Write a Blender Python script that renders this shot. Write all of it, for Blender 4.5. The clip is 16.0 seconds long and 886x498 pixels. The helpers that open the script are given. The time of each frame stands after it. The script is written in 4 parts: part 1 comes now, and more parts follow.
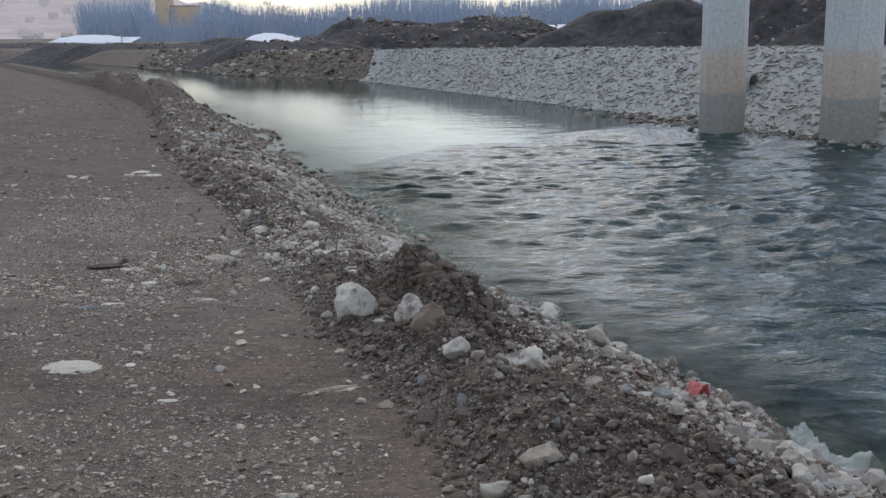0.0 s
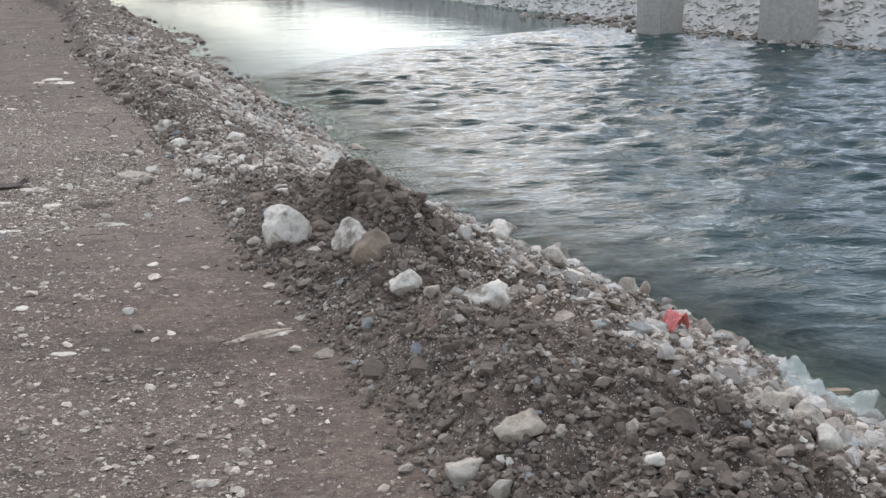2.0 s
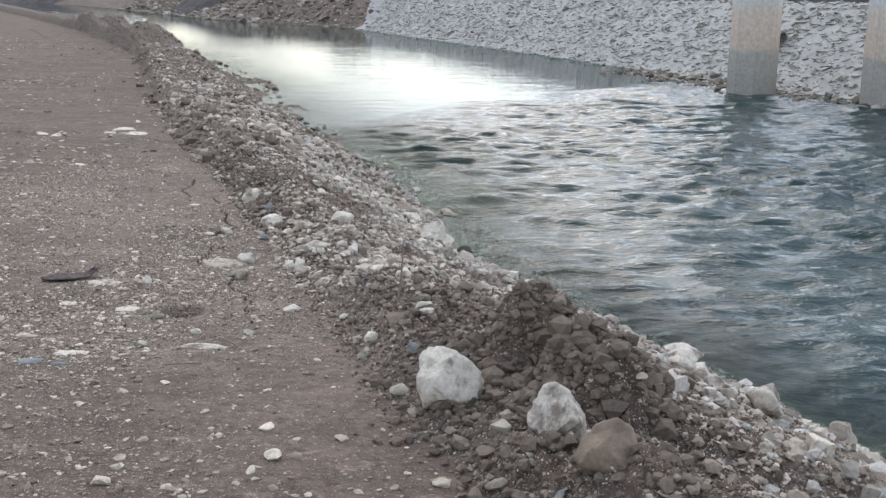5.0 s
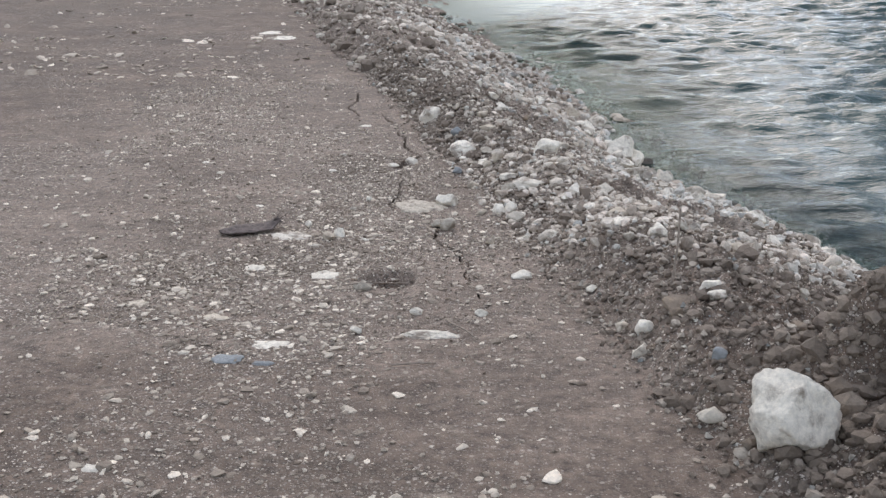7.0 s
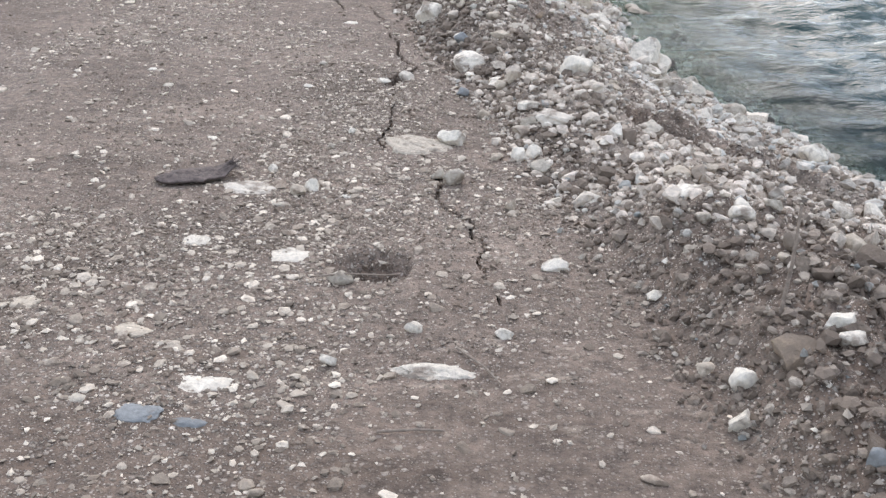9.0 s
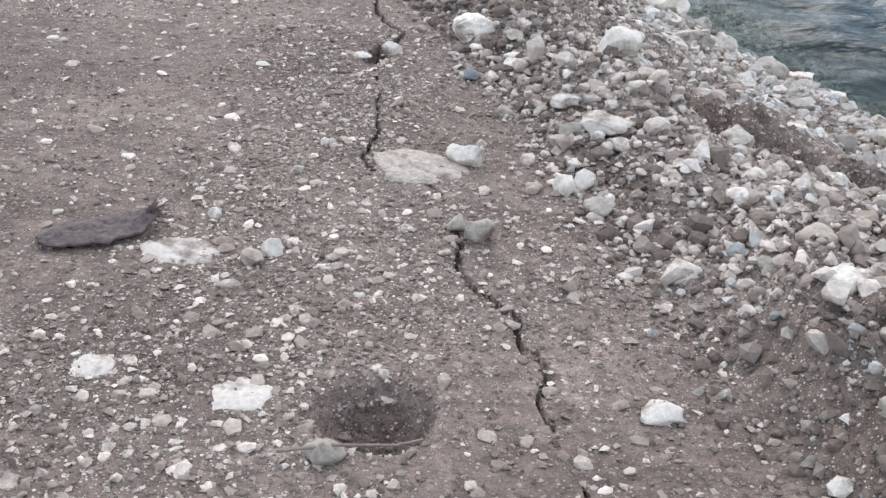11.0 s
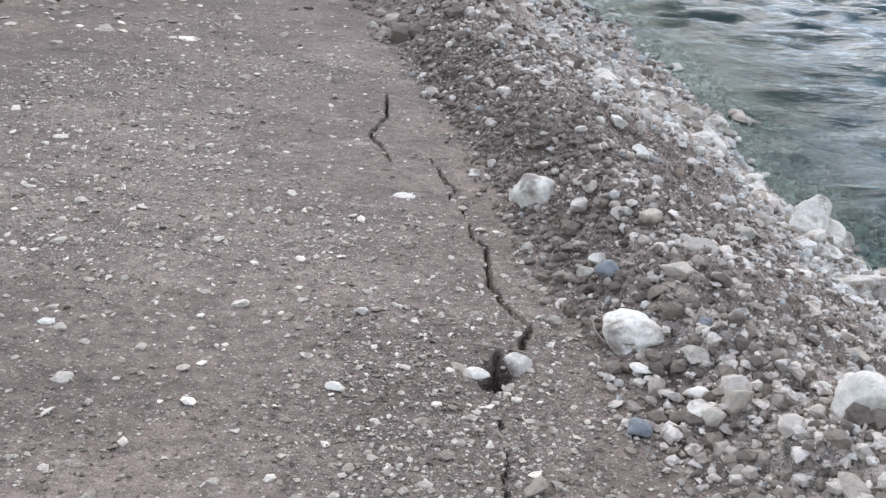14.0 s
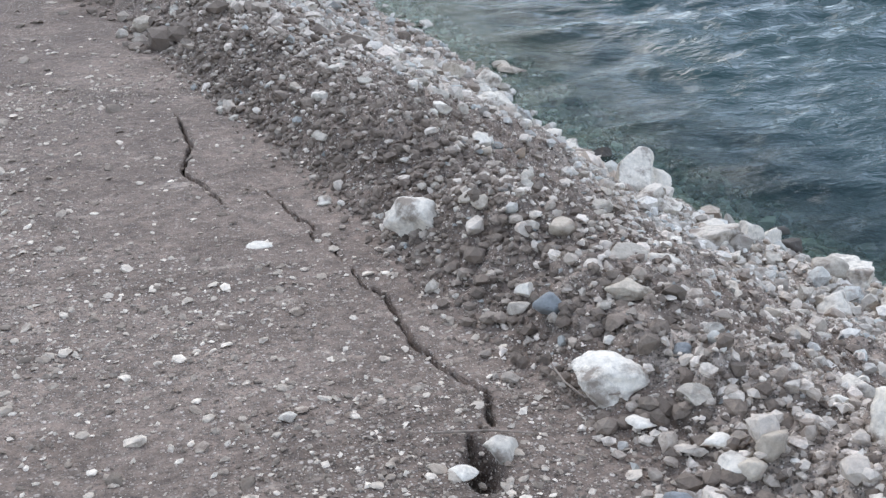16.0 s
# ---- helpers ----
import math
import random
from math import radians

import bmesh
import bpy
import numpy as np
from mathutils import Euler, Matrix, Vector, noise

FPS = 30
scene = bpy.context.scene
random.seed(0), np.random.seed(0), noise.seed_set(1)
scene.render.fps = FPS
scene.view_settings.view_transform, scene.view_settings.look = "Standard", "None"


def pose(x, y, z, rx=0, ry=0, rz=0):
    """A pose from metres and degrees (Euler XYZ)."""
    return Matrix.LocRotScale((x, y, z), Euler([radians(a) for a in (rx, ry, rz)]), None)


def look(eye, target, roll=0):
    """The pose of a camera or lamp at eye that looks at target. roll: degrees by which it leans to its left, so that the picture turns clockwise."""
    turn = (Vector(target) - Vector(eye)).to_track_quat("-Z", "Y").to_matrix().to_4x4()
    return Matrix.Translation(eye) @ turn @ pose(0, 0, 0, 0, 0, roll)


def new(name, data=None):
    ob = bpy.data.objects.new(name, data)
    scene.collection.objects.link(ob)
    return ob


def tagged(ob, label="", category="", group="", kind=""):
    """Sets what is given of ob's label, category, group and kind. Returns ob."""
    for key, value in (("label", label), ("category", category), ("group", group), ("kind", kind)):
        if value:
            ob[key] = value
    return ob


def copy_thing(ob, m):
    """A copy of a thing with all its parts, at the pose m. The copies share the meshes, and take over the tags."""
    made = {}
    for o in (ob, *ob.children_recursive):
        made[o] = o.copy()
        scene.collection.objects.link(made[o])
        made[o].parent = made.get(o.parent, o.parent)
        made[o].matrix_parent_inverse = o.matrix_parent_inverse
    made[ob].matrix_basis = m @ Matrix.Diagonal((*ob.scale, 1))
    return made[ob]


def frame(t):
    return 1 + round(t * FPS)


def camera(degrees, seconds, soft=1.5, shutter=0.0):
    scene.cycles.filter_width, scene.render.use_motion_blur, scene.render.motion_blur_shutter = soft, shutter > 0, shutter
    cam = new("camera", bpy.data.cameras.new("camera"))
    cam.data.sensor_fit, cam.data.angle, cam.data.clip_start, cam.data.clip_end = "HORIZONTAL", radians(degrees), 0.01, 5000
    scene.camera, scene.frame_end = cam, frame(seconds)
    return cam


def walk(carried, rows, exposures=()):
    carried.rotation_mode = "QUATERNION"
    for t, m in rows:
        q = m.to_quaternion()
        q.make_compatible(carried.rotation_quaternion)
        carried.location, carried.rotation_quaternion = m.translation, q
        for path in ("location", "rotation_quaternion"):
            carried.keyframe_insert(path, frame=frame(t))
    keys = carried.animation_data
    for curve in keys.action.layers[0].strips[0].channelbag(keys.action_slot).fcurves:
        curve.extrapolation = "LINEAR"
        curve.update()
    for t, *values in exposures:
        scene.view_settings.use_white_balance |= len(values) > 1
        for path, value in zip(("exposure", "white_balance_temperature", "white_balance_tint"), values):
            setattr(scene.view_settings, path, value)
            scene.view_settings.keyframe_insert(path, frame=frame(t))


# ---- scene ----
cam = camera(44.4, 16.0, soft=1.4)
PATH = [
    (0, (-0.02, 0.365, 1.341), (-0.021, 2.326, 0.949), -0.6),
    (0.5, (0.04, 0.506, 1.307), (0.144, 2.446, 0.832), 0.7),
    (1, (-0.013, 0.738, 1.276), (0.197, 2.658, 0.759), 0.3),
    (1.5, (-0.052, 0.892, 1.26), (0.222, 2.797, 0.714), 0.3),
    (2, (-0.071, 1.147, 1.238), (0.047, 3.063, 0.676), -0.7),
    (2.5, (-0.152, 1.369, 1.203), (-0.124, 3.28, 0.613), -0.6),
    (3, (-0.254, 1.696, 1.188), (-0.159, 3.615, 0.634), -0.3),
    (3.5, (-0.307, 1.997, 1.178), (-0.201, 3.919, 0.635), -0.8),
    (3.7, (-0.332, 2.144, 1.189), (-0.22, 4.071, 0.666), -0.2),
    (5.8, (-0.946, 3.235, 1.25), (-1.028, 5.176, 0.775), -1.5),
    (6, (-1.031, 3.356, 1.261), (-1.143, 5.293, 0.773), -2.3),
    (6.5, (-1.165, 3.59, 1.225), (-1.301, 5.502, 0.653), -1.4),
    (7, (-1.246, 3.958, 1.227), (-1.449, 5.831, 0.556), -1.6),
    (7.5, (-1.326, 4.213, 1.206), (-1.538, 6.047, 0.439), -0.4),
    (8, (-1.443, 4.545, 1.201), (-1.625, 6.34, 0.339), -2.0),
    (8.5, (-1.444, 4.916, 1.161), (-1.614, 6.705, 0.282), 1.6),
    (9, (-1.46, 5.271, 1.118), (-1.627, 7.057, 0.232), 0.4),
    (9.5, (-1.551, 5.636, 1.103), (-1.692, 7.419, 0.208), 0.1),
    (9.7, (-1.574, 5.77, 1.093), (-1.722, 7.547, 0.189), 0.4),
    (11.8, (-1.848, 7.14, 0.884), (-1.881, 8.818, -0.203), 2.3),
    (12, (-1.837, 7.231, 0.895), (-1.876, 8.906, -0.197), 2.6),
    (12.5, (-1.883, 7.45, 0.91), (-1.986, 9.14, -0.154), 2.4),
    (13, (-1.986, 7.677, 0.911), (-2.099, 9.395, -0.107), 1.0),
    (13.5, (-2.009, 7.939, 0.92), (-2.169, 9.718, 0.021), 3.5),
    (14, (-2.143, 8.165, 0.929), (-2.329, 9.978, 0.105), 3.0),
    (14.5, (-2.336, 8.349, 0.942), (-2.424, 10.173, 0.127), -0.1),
    (15, (-2.451, 8.541, 0.937), (-2.473, 10.363, 0.113), 0.6),
    (15.5, (-2.538, 8.724, 0.953), (-2.415, 10.534, 0.111), 2.1),
    (16, (-2.676, 8.795, 0.957), (-2.378, 10.561, 0.068), -1.1),
]
EXPOSURES = [(0, -0.48, 6600, 10), (0.5, 0.06, 6600, 10), (1.5, 0.28, 6750, 11), (2.5, 0.32, 7000, 11), (3.5, 0.35, 7000, 11), (6, 0.25, 6800, 11), (8, 0.6, 7050, 12), (9, 0.68, 6900, 12), (12.5, 0.68, 6600, 12), (14, 0.68, 6450, 11), (16, 0.61, 6300, 10)]
walk(cam, [(t, look(eye, target, roll)) for t, eye, target, roll in PATH], exposures=EXPOSURES)


# ---------- light ----------
SUN_TURN, SUN_UP = -3.0, 39.0        # degrees: compass bearing from +y towards +x, and height
world = bpy.data.worlds.new("sky")
scene.world = world
world.use_nodes = True
wn, wl = world.node_tree.nodes, world.node_tree.links
sky = wn.new("ShaderNodeTexSky")
sky.sky_type, sky.sun_disc = "NISHITA", False
sky.sun_elevation, sky.sun_rotation = radians(SUN_UP), radians(SUN_TURN)
sky.air_density, sky.dust_density, sky.ozone_density = 1.0, 0.8, 1.5
veil = wn.new("ShaderNodeMix")       # thin even cloud over the clear sky
veil.data_type = "RGBA"
veil.inputs[0].default_value = 0.5
veil.inputs[7].default_value = (4.4, 4.9, 5.7, 1)
wl.new(sky.outputs[0], veil.inputs[6])
wl.new(veil.outputs[2], wn["Background"].inputs[0])
wn["Background"].inputs["Strength"].default_value = 0.226
sun = new("sun", bpy.data.lights.new("sun", "SUN"))
sun.data.energy, sun.data.angle, sun.data.color = 0.85, radians(42), (1.0, 0.93, 0.85)
sun.matrix_world = look((math.sin(radians(SUN_TURN)) * 50, math.cos(radians(SUN_TURN)) * 50, math.tan(radians(SUN_UP)) * 50), (0, 0, 0))


# ---------- shape of the land ----------
WATER = -2.1
FOOT_Y = np.array([-60, -20, 0, 4, 5, 5.8, 7.2, 8.1, 9, 10.3, 11.5, 12.5, 13.8, 15.7, 17.8, 20, 29, 34, 39, 48, 60, 103, 160, 400, 3000.0])
FOOT_X = np.array([17, 7, 1.15, 0.1, -0.13, -0.39, -0.85, -1.07, -1.31, -1.7, -2.09, -2.33, -2.73, -3.3, -4.0, -4.75, -7.5, -8.9, -10.3, -13.7, -19.0, -41, -80, -260, -2400.0])
WIDE_Y = np.array([-60, 0, 7, 8.7, 11, 13.1, 15.3, 17.7, 20, 24, 40, 3000.0])
WIDE_S = np.array([4.4, 4.4, 4.4, 4.4, 4.0, 3.6, 3.25, 3.4, 3.9, 4.2, 4.2, 4.2])
CREST_Y = np.array([-60, 0, 3, 6, 7.2, 8.4, 9.4, 11.8, 13, 14.5, 16, 20, 30, 40, 48, 52, 58, 64, 3000.0])
CREST_H = np.array([0.12, 0.12, 0.15, 0.17, 0.20, 0.13, 0.10, 0.12, 0.22, 0.24, 0.2, 0.18, 0.3, 0.35, 0.7, 0.4, 0.75, 0.3, 0.2])
PROF_S = np.array([-9000, -0.12, 0, 0.16, 0.36, 0.62, 0.92, 1.6, 3.5, 4.4, 7.0, 11, 16, 20, 9000.0])
PROF_H = np.array([0, 0, 0.02, 0.6, 1.0, 0.72, 0.03, -0.20, -1.13, -1.62, -2.4, -3.0, -3.1, -2.6, -2.6])


def foot_x(y):
    return np.interp(y, FOOT_Y, FOOT_X)


def plain(x, y):
    """The trodden dirt surface, falling gently along the walk."""
    yy = np.where(y < 12, np.maximum(y, -6), 12 + 14 * (1 - np.exp(-(np.maximum(y, 12) - 12) / 14)))
    left = np.clip(foot_x(y) - 1.1 - x, 0, 6)
    return -0.05 - 0.055 * yy + 0.035 * left


def bank(x, y):
    """Dirt surface, ridge, river slope and bed, without small relief."""
    s = x - foot_x(y)
    wide = np.interp(y, WIDE_Y, WIDE_S)
    k = np.where(s > 0.92, 0.92 + (s - 0.92) * (4.4 - 0.92) / (wide - 0.92), s)
    prof = np.interp(k, PROF_S, PROF_H)
    rise = np.where((s > 0) & (s < 0.92), prof * np.interp(y, CREST_Y, CREST_H), 0)
    base = plain(x, y)
    drop = base - (WATER + 1.6)
    down = np.where(s >= 0.92, np.where(prof > 0, prof, prof * (1 + drop / 1.62 * np.clip((-prof) / 1.62, 0, 1))), 0)
    hump = 0
    for hx0, hy0, radius, high in ((-0.17, 7.22, 0.17, 0.27), (-0.06, 6.86, 0.13, 0.2), (0.07, 6.62, 0.12, 0.17), (-0.33, 7.12, 0.11, 0.1), (0.12, 7.0, 0.12, 0.12)):
        hump = hump + high * np.exp(-(((x - hx0) ** 2 + (y - hy0) ** 2) / radius ** 2) ** 1.6)
    hump = hump + np.interp(y, [16, 30, 40, 46, 49, 52, 57, 62, 3000], [0, 0.4, 0.6, 1.0, 1.1, 0.6, 1.1, 0.5, 0.4]) * np.exp(-((s - 1.6) / 0.95) ** 2)
    # the river side falls away sooner here, with a washed-out gully along its top
    early = smooth(9.7, 11.2, y) * (1 - smooth(13.2, 14.0, y))
    dip = np.interp(s, [0.5, 0.85, 1.1, 1.6, 2.0, 2.35], [0, 0.12, 0.19, 0.19, 0.14, 0]) * early
    gx = np.interp(y, [9.4, 9.6, 9.85, 10.1, 10.3, 10.7, 11.0], [-0.1, -0.3, -0.6, -0.84, -1.01, -1.11, -1.2])
    away = np.abs(x - gx) / np.interp(y, [9.6, 10.1, 10.3, 11.0], [0.2, 0.15, 0.11, 0.07])
    gully = 0.26 * np.exp(-away ** 4) * smooth(9.35, 9.8, y) * (1 - smooth(10.7, 11.05, y))
    return base + rise + down + hump - dip - gully


# ---------- small tools ----------
rng = np.random.default_rng(7)


def lattice(i, j, seed):
    v = np.sin(i * 127.1 + j * 311.7 + seed * 74.7) * 43758.5453
    return v - np.floor(v)


def vnoise(x, y, seed=0):
    """Smooth noise from 0 to 1 with unit cells."""
    i, j = np.floor(x), np.floor(y)
    u, v = x - i, y - j
    u, v = u * u * (3 - 2 * u), v * v * (3 - 2 * v)
    a, b = lattice(i, j, seed), lattice(i + 1, j, seed)
    c, d = lattice(i, j + 1, seed), lattice(i + 1, j + 1, seed)
    return (a * (1 - u) + b * u) * (1 - v) + (c * (1 - u) + d * u) * v


def fbm(x, y, octaves=4, seed=0):
    """Layered noise from -1 to 1."""
    total, amp, norm = 0, 1.0, 0
    for k in range(octaves):
        total = total + amp * (2 * vnoise(x * 2 ** k + 13.7 * k, y * 2 ** k - 7.1 * k, seed + k) - 1)
        norm, amp = norm + amp, amp * 0.5
    return total / norm


def lumps(x, y, seed=0):
    """Round lumps of uneven size packed side by side, from 0 to about 0.5, with unit cells."""
    i, j = np.floor(x), np.floor(y)
    best = np.zeros_like(x)
    for di in (-1, 0, 1):
        for dj in (-1, 0, 1):
            a, b = i + di, j + dj
            r = 0.3 + 0.42 * lattice(a, b, seed + 2)
            d2 = (x - a - lattice(a, b, seed)) ** 2 + (y - b - lattice(a, b, seed + 1)) ** 2
            best = np.maximum(best, np.sqrt(np.maximum(r * r - d2, 0)) * 0.75)
    return best


def smooth(a, b, v):
    t = np.clip((v - a) / (b - a), 0, 1)
    return t * t * (3 - 2 * t)


def mesh_from(name, verts, faces, material, shade=True):
    """A mesh from arrays of corners and faces (all with the same number of corners)."""
    verts, faces = np.asarray(verts, dtype=np.float32), np.asarray(faces, dtype=np.int32)
    me = bpy.data.meshes.new(name)
    n, k = faces.shape
    me.vertices.add(len(verts))
    me.vertices.foreach_set("co", verts.ravel())
    me.loops.add(n * k)
    me.loops.foreach_set("vertex_index", faces.ravel())
    me.polygons.add(n)
    me.polygons.foreach_set("loop_start", np.arange(0, n * k, k, dtype=np.int32))
    me.polygons.foreach_set("loop_total", np.full(n, k, dtype=np.int32))
    me.polygons.foreach_set("use_smooth", np.full(n, shade))
    me.materials.append(material)
    me.update(calc_edges=True)
    me.validate()
    return me


def grid_faces(rows, cols):
    i = np.arange(rows - 1)[:, None] * cols + np.arange(cols - 1)[None, :]
    return np.stack([i, i + 1, i + cols + 1, i + cols], -1).reshape(-1, 4)


def part(name, bm, material, parent, label=""):
    me = bpy.data.meshes.new(name)
    bm.to_mesh(me)
    bm.free()
    me.materials.append(material)
    ob = new(name, me)
    ob.parent = parent
    if label:
        tagged(ob, label)
    return ob


# ---------- materials ----------
def material(name, rough=0.9):
    m = bpy.data.materials.new(name)
    m.use_nodes = True
    nt = m.node_tree
    b = nt.nodes["Principled BSDF"]
    b.inputs["Roughness"].default_value = rough
    return m, nt, b


def node(nt, kind, **values):
    n = nt.nodes.new(kind)
    for key, v in values.items():
        n.inputs[key.replace("_", " ")].default_value = v
    return n


def ramp(nt, source, stops):
    r = nt.nodes.new("ShaderNodeValToRGB")
    while len(r.color_ramp.elements) < len(stops):
        r.color_ramp.elements.new(0.5)
    for e, (p, c) in zip(r.color_ramp.elements, stops):
        e.position, e.color = p, (*c, 1)
    nt.links.new(source, r.inputs[0])
    return r.outputs[0]


def blend(nt, fac, a, b, mode="MIX"):
    m = nt.nodes.new("ShaderNodeMix")
    m.data_type, m.blend_type = "RGBA", mode
    for sock, v in ((m.inputs[0], fac), (m.inputs[6], a), (m.inputs[7], b)):
        if isinstance(v, bpy.types.NodeSocket):
            nt.links.new(v, sock)
        elif isinstance(v, tuple):
            sock.default_value = (*v, 1)
        else:
            sock.default_value = v
    return m.outputs[2]


def place(nt, scale=(1, 1, 1)):
    g = nt.nodes.new("ShaderNodeNewGeometry")
    m = nt.nodes.new("ShaderNodeMapping")
    m.inputs["Scale"].default_value = scale
    nt.links.new(g.outputs["Position"], m.inputs[0])
    return m.outputs[0], g


def noise_at(nt, vector, scale, detail=6.0, rough=0.6):
    n = node(nt, "ShaderNodeTexNoise", Scale=scale, Detail=detail, Roughness=rough)
    nt.links.new(vector, n.inputs["Vector"])
    return n.outputs["Fac"]


def bump(nt, b, height, strength, distance):
    n = node(nt, "ShaderNodeBump", Strength=strength, Distance=distance)
    nt.links.new(height, n.inputs["Height"])
    nt.links.new(n.outputs[0], b.inputs["Normal"])


def dirt_material():
    m, nt, b = material("trodden_dirt", 0.95)
    pos, _ = place(nt)
    wide = noise_at(nt, pos, 0.9, 5)
    mid = noise_at(nt, pos, 4.0, 6, 0.65)
    fine = noise_at(nt, pos, 22, 8, 0.72)
    base = ramp(nt, wide, [(0.3, (0.158, 0.132, 0.116)), (0.55, (0.218, 0.185, 0.164)), (0.75, (0.262, 0.226, 0.202))])
    loose = ramp(nt, wide, [(0.3, (0.098, 0.077, 0.065)), (0.6, (0.16, 0.128, 0.108)), (0.8, (0.21, 0.172, 0.147))])
    kind = nt.nodes.new("ShaderNodeAttribute")
    kind.attribute_name = "loose"
    base = blend(nt, kind.outputs["Fac"], base, loose)
    dusty = nt.nodes.new("ShaderNodeAttribute")
    dusty.attribute_name = "chalk"
    base = blend(nt, dusty.outputs["Fac"], base, ramp(nt, mid, [(0.3, (0.26, 0.233, 0.21)), (0.7, (0.47, 0.438, 0.408))]))
    # crushed limestone trodden flat in short smears across the track
    streak = noise_at(nt, place(nt, (0.8, 1.5, 1))[0], 5.5, 5, 0.7)
    base = blend(nt, ramp(nt, streak, [(0.6, (0, 0, 0)), (0.7, (0.75, 0.75, 0.75))]), base, (0.4, 0.37, 0.335))
    mud = noise_at(nt, place(nt, (0.7, 1.6, 1))[0], 2.6, 6, 0.7)
    base = blend(nt, 1.0, base, ramp(nt, mud, [(0.36, (0.68, 0.655, 0.63)), (0.52, (1.05, 1.05, 1.05))]), "MULTIPLY")
    base = blend(nt, 1.0, base, ramp(nt, mid, [(0.3, (0.78, 0.76, 0.75)), (0.7, (1.2, 1.19, 1.18))]), "MULTIPLY")
    # low spots of the fine relief coloured darker, painting shade into the pits
    shade = ramp(nt, fine, [(0.32, (0.42, 0.41, 0.4)), (0.5, (0.95, 0.94, 0.93)), (0.68, (1.4, 1.38, 1.36))])
    colour = blend(nt, 1.0, base, shade, "MULTIPLY")
    # grit: small stones pressed into the dirt, in two sizes
    share_of = nt.nodes.new("ShaderNodeAttribute")
    share_of.attribute_name = "stony"
    thick = ramp(nt, share_of.outputs["Fac"], [(0.0, (0.25, 0.25, 0.25)), (0.8, (1, 1, 1))])
    height = fine
    for size, share in ((48.0, 0.66), (85.0, 0.45), (160.0, 0.35)):
        grit = node(nt, "ShaderNodeTexVoronoi", Scale=size)
        nt.links.new(pos, grit.inputs["Vector"])
        sep = nt.nodes.new("ShaderNodeSeparateColor")
        nt.links.new(grit.outputs["Color"], sep.inputs[0])
        some = ramp(nt, sep.outputs[0], [(share, (0, 0, 0)), (share + 0.04, (1, 1, 1))])
        inside = ramp(nt, grit.outputs["Distance"], [(0.28, (1, 1, 1)), (0.45, (0, 0, 0))])
        mask = blend(nt, 1.0, some, inside, "MULTIPLY")
        mask = blend(nt, 1.0, mask, thick, "MULTIPLY")
        tone = ramp(nt, sep.outputs[1], [(0.0, (0.1, 0.088, 0.08)), (0.55, (0.27, 0.245, 0.225)), (0.78, (0.46, 0.43, 0.4)), (1.0, (0.76, 0.735, 0.705))])
        colour = blend(nt, mask, colour, tone)
        total = nt.nodes.new("ShaderNodeMath")
        total.operation = "MULTIPLY_ADD"
        nt.links.new(mask, total.inputs[0])
        total.inputs[1].default_value = 0.5
        nt.links.new(height, total.inputs[2])
        height = total.outputs[0]
    colour = blend(nt, 1.0, colour, (1.07, 0.965, 0.862), "MULTIPLY")
    nt.links.new(colour, b.inputs["Base Color"])
    bump(nt, b, height, 0.9, 0.016)
    return m


def stone_material(name, stops, grain=(0.75, 1.2), island=True, dirt=0.35, hue=(1.05, 0.98, 0.88)):
    m, nt, b = material(name, 0.88)
    pos, geo = place(nt)
    if island:
        pick = geo.outputs["Random Per Island"]
    else:
        pick = nt.nodes.new("ShaderNodeObjectInfo").outputs["Random"]
    base = ramp(nt, pick, stops)
    fleck = noise_at(nt, pos, 60, 6, 0.7)
    lo, hi = grain
    colour = blend(nt, 1.0, base, ramp(nt, fleck, [(0.3, (lo, lo, lo)), (0.7, (hi, hi, hi * 0.98))]), "MULTIPLY")
    dust = noise_at(nt, pos, 8, 7, 0.68)
    edge = 0.66 - dirt * 0.3
    cover = ramp(nt, dust, [(edge - 0.07, (0, 0, 0)), (edge + 0.05, (0.85, 0.85, 0.85))])
    colour = blend(nt, cover, colour, (0.185, 0.15, 0.126))
    colour = blend(nt, 1.0, colour, hue, "MULTIPLY")
    nt.links.new(colour, b.inputs["Base Color"])
    rugged = noise_at(nt, pos, 24, 8, 0.7)
    bump(nt, b, rugged, 0.9, 0.014)
    return m


def plain_material(name, colour, rough=0.85, scale=6.0, spread=0.25, relief=0.01):
    m, nt, b = material(name, rough)
    pos, _ = place(nt)
    n = noise_at(nt, pos, scale, 8, 0.65)
    lo, hi = tuple(c * (1 - spread) for c in colour), tuple(min(1, c * (1 + spread)) for c in colour)
    nt.links.new(ramp(nt, n, [(0.3, lo), (0.7, hi)]), b.inputs["Base Color"])
    bump(nt, b, n, 0.6, relief)
    return m


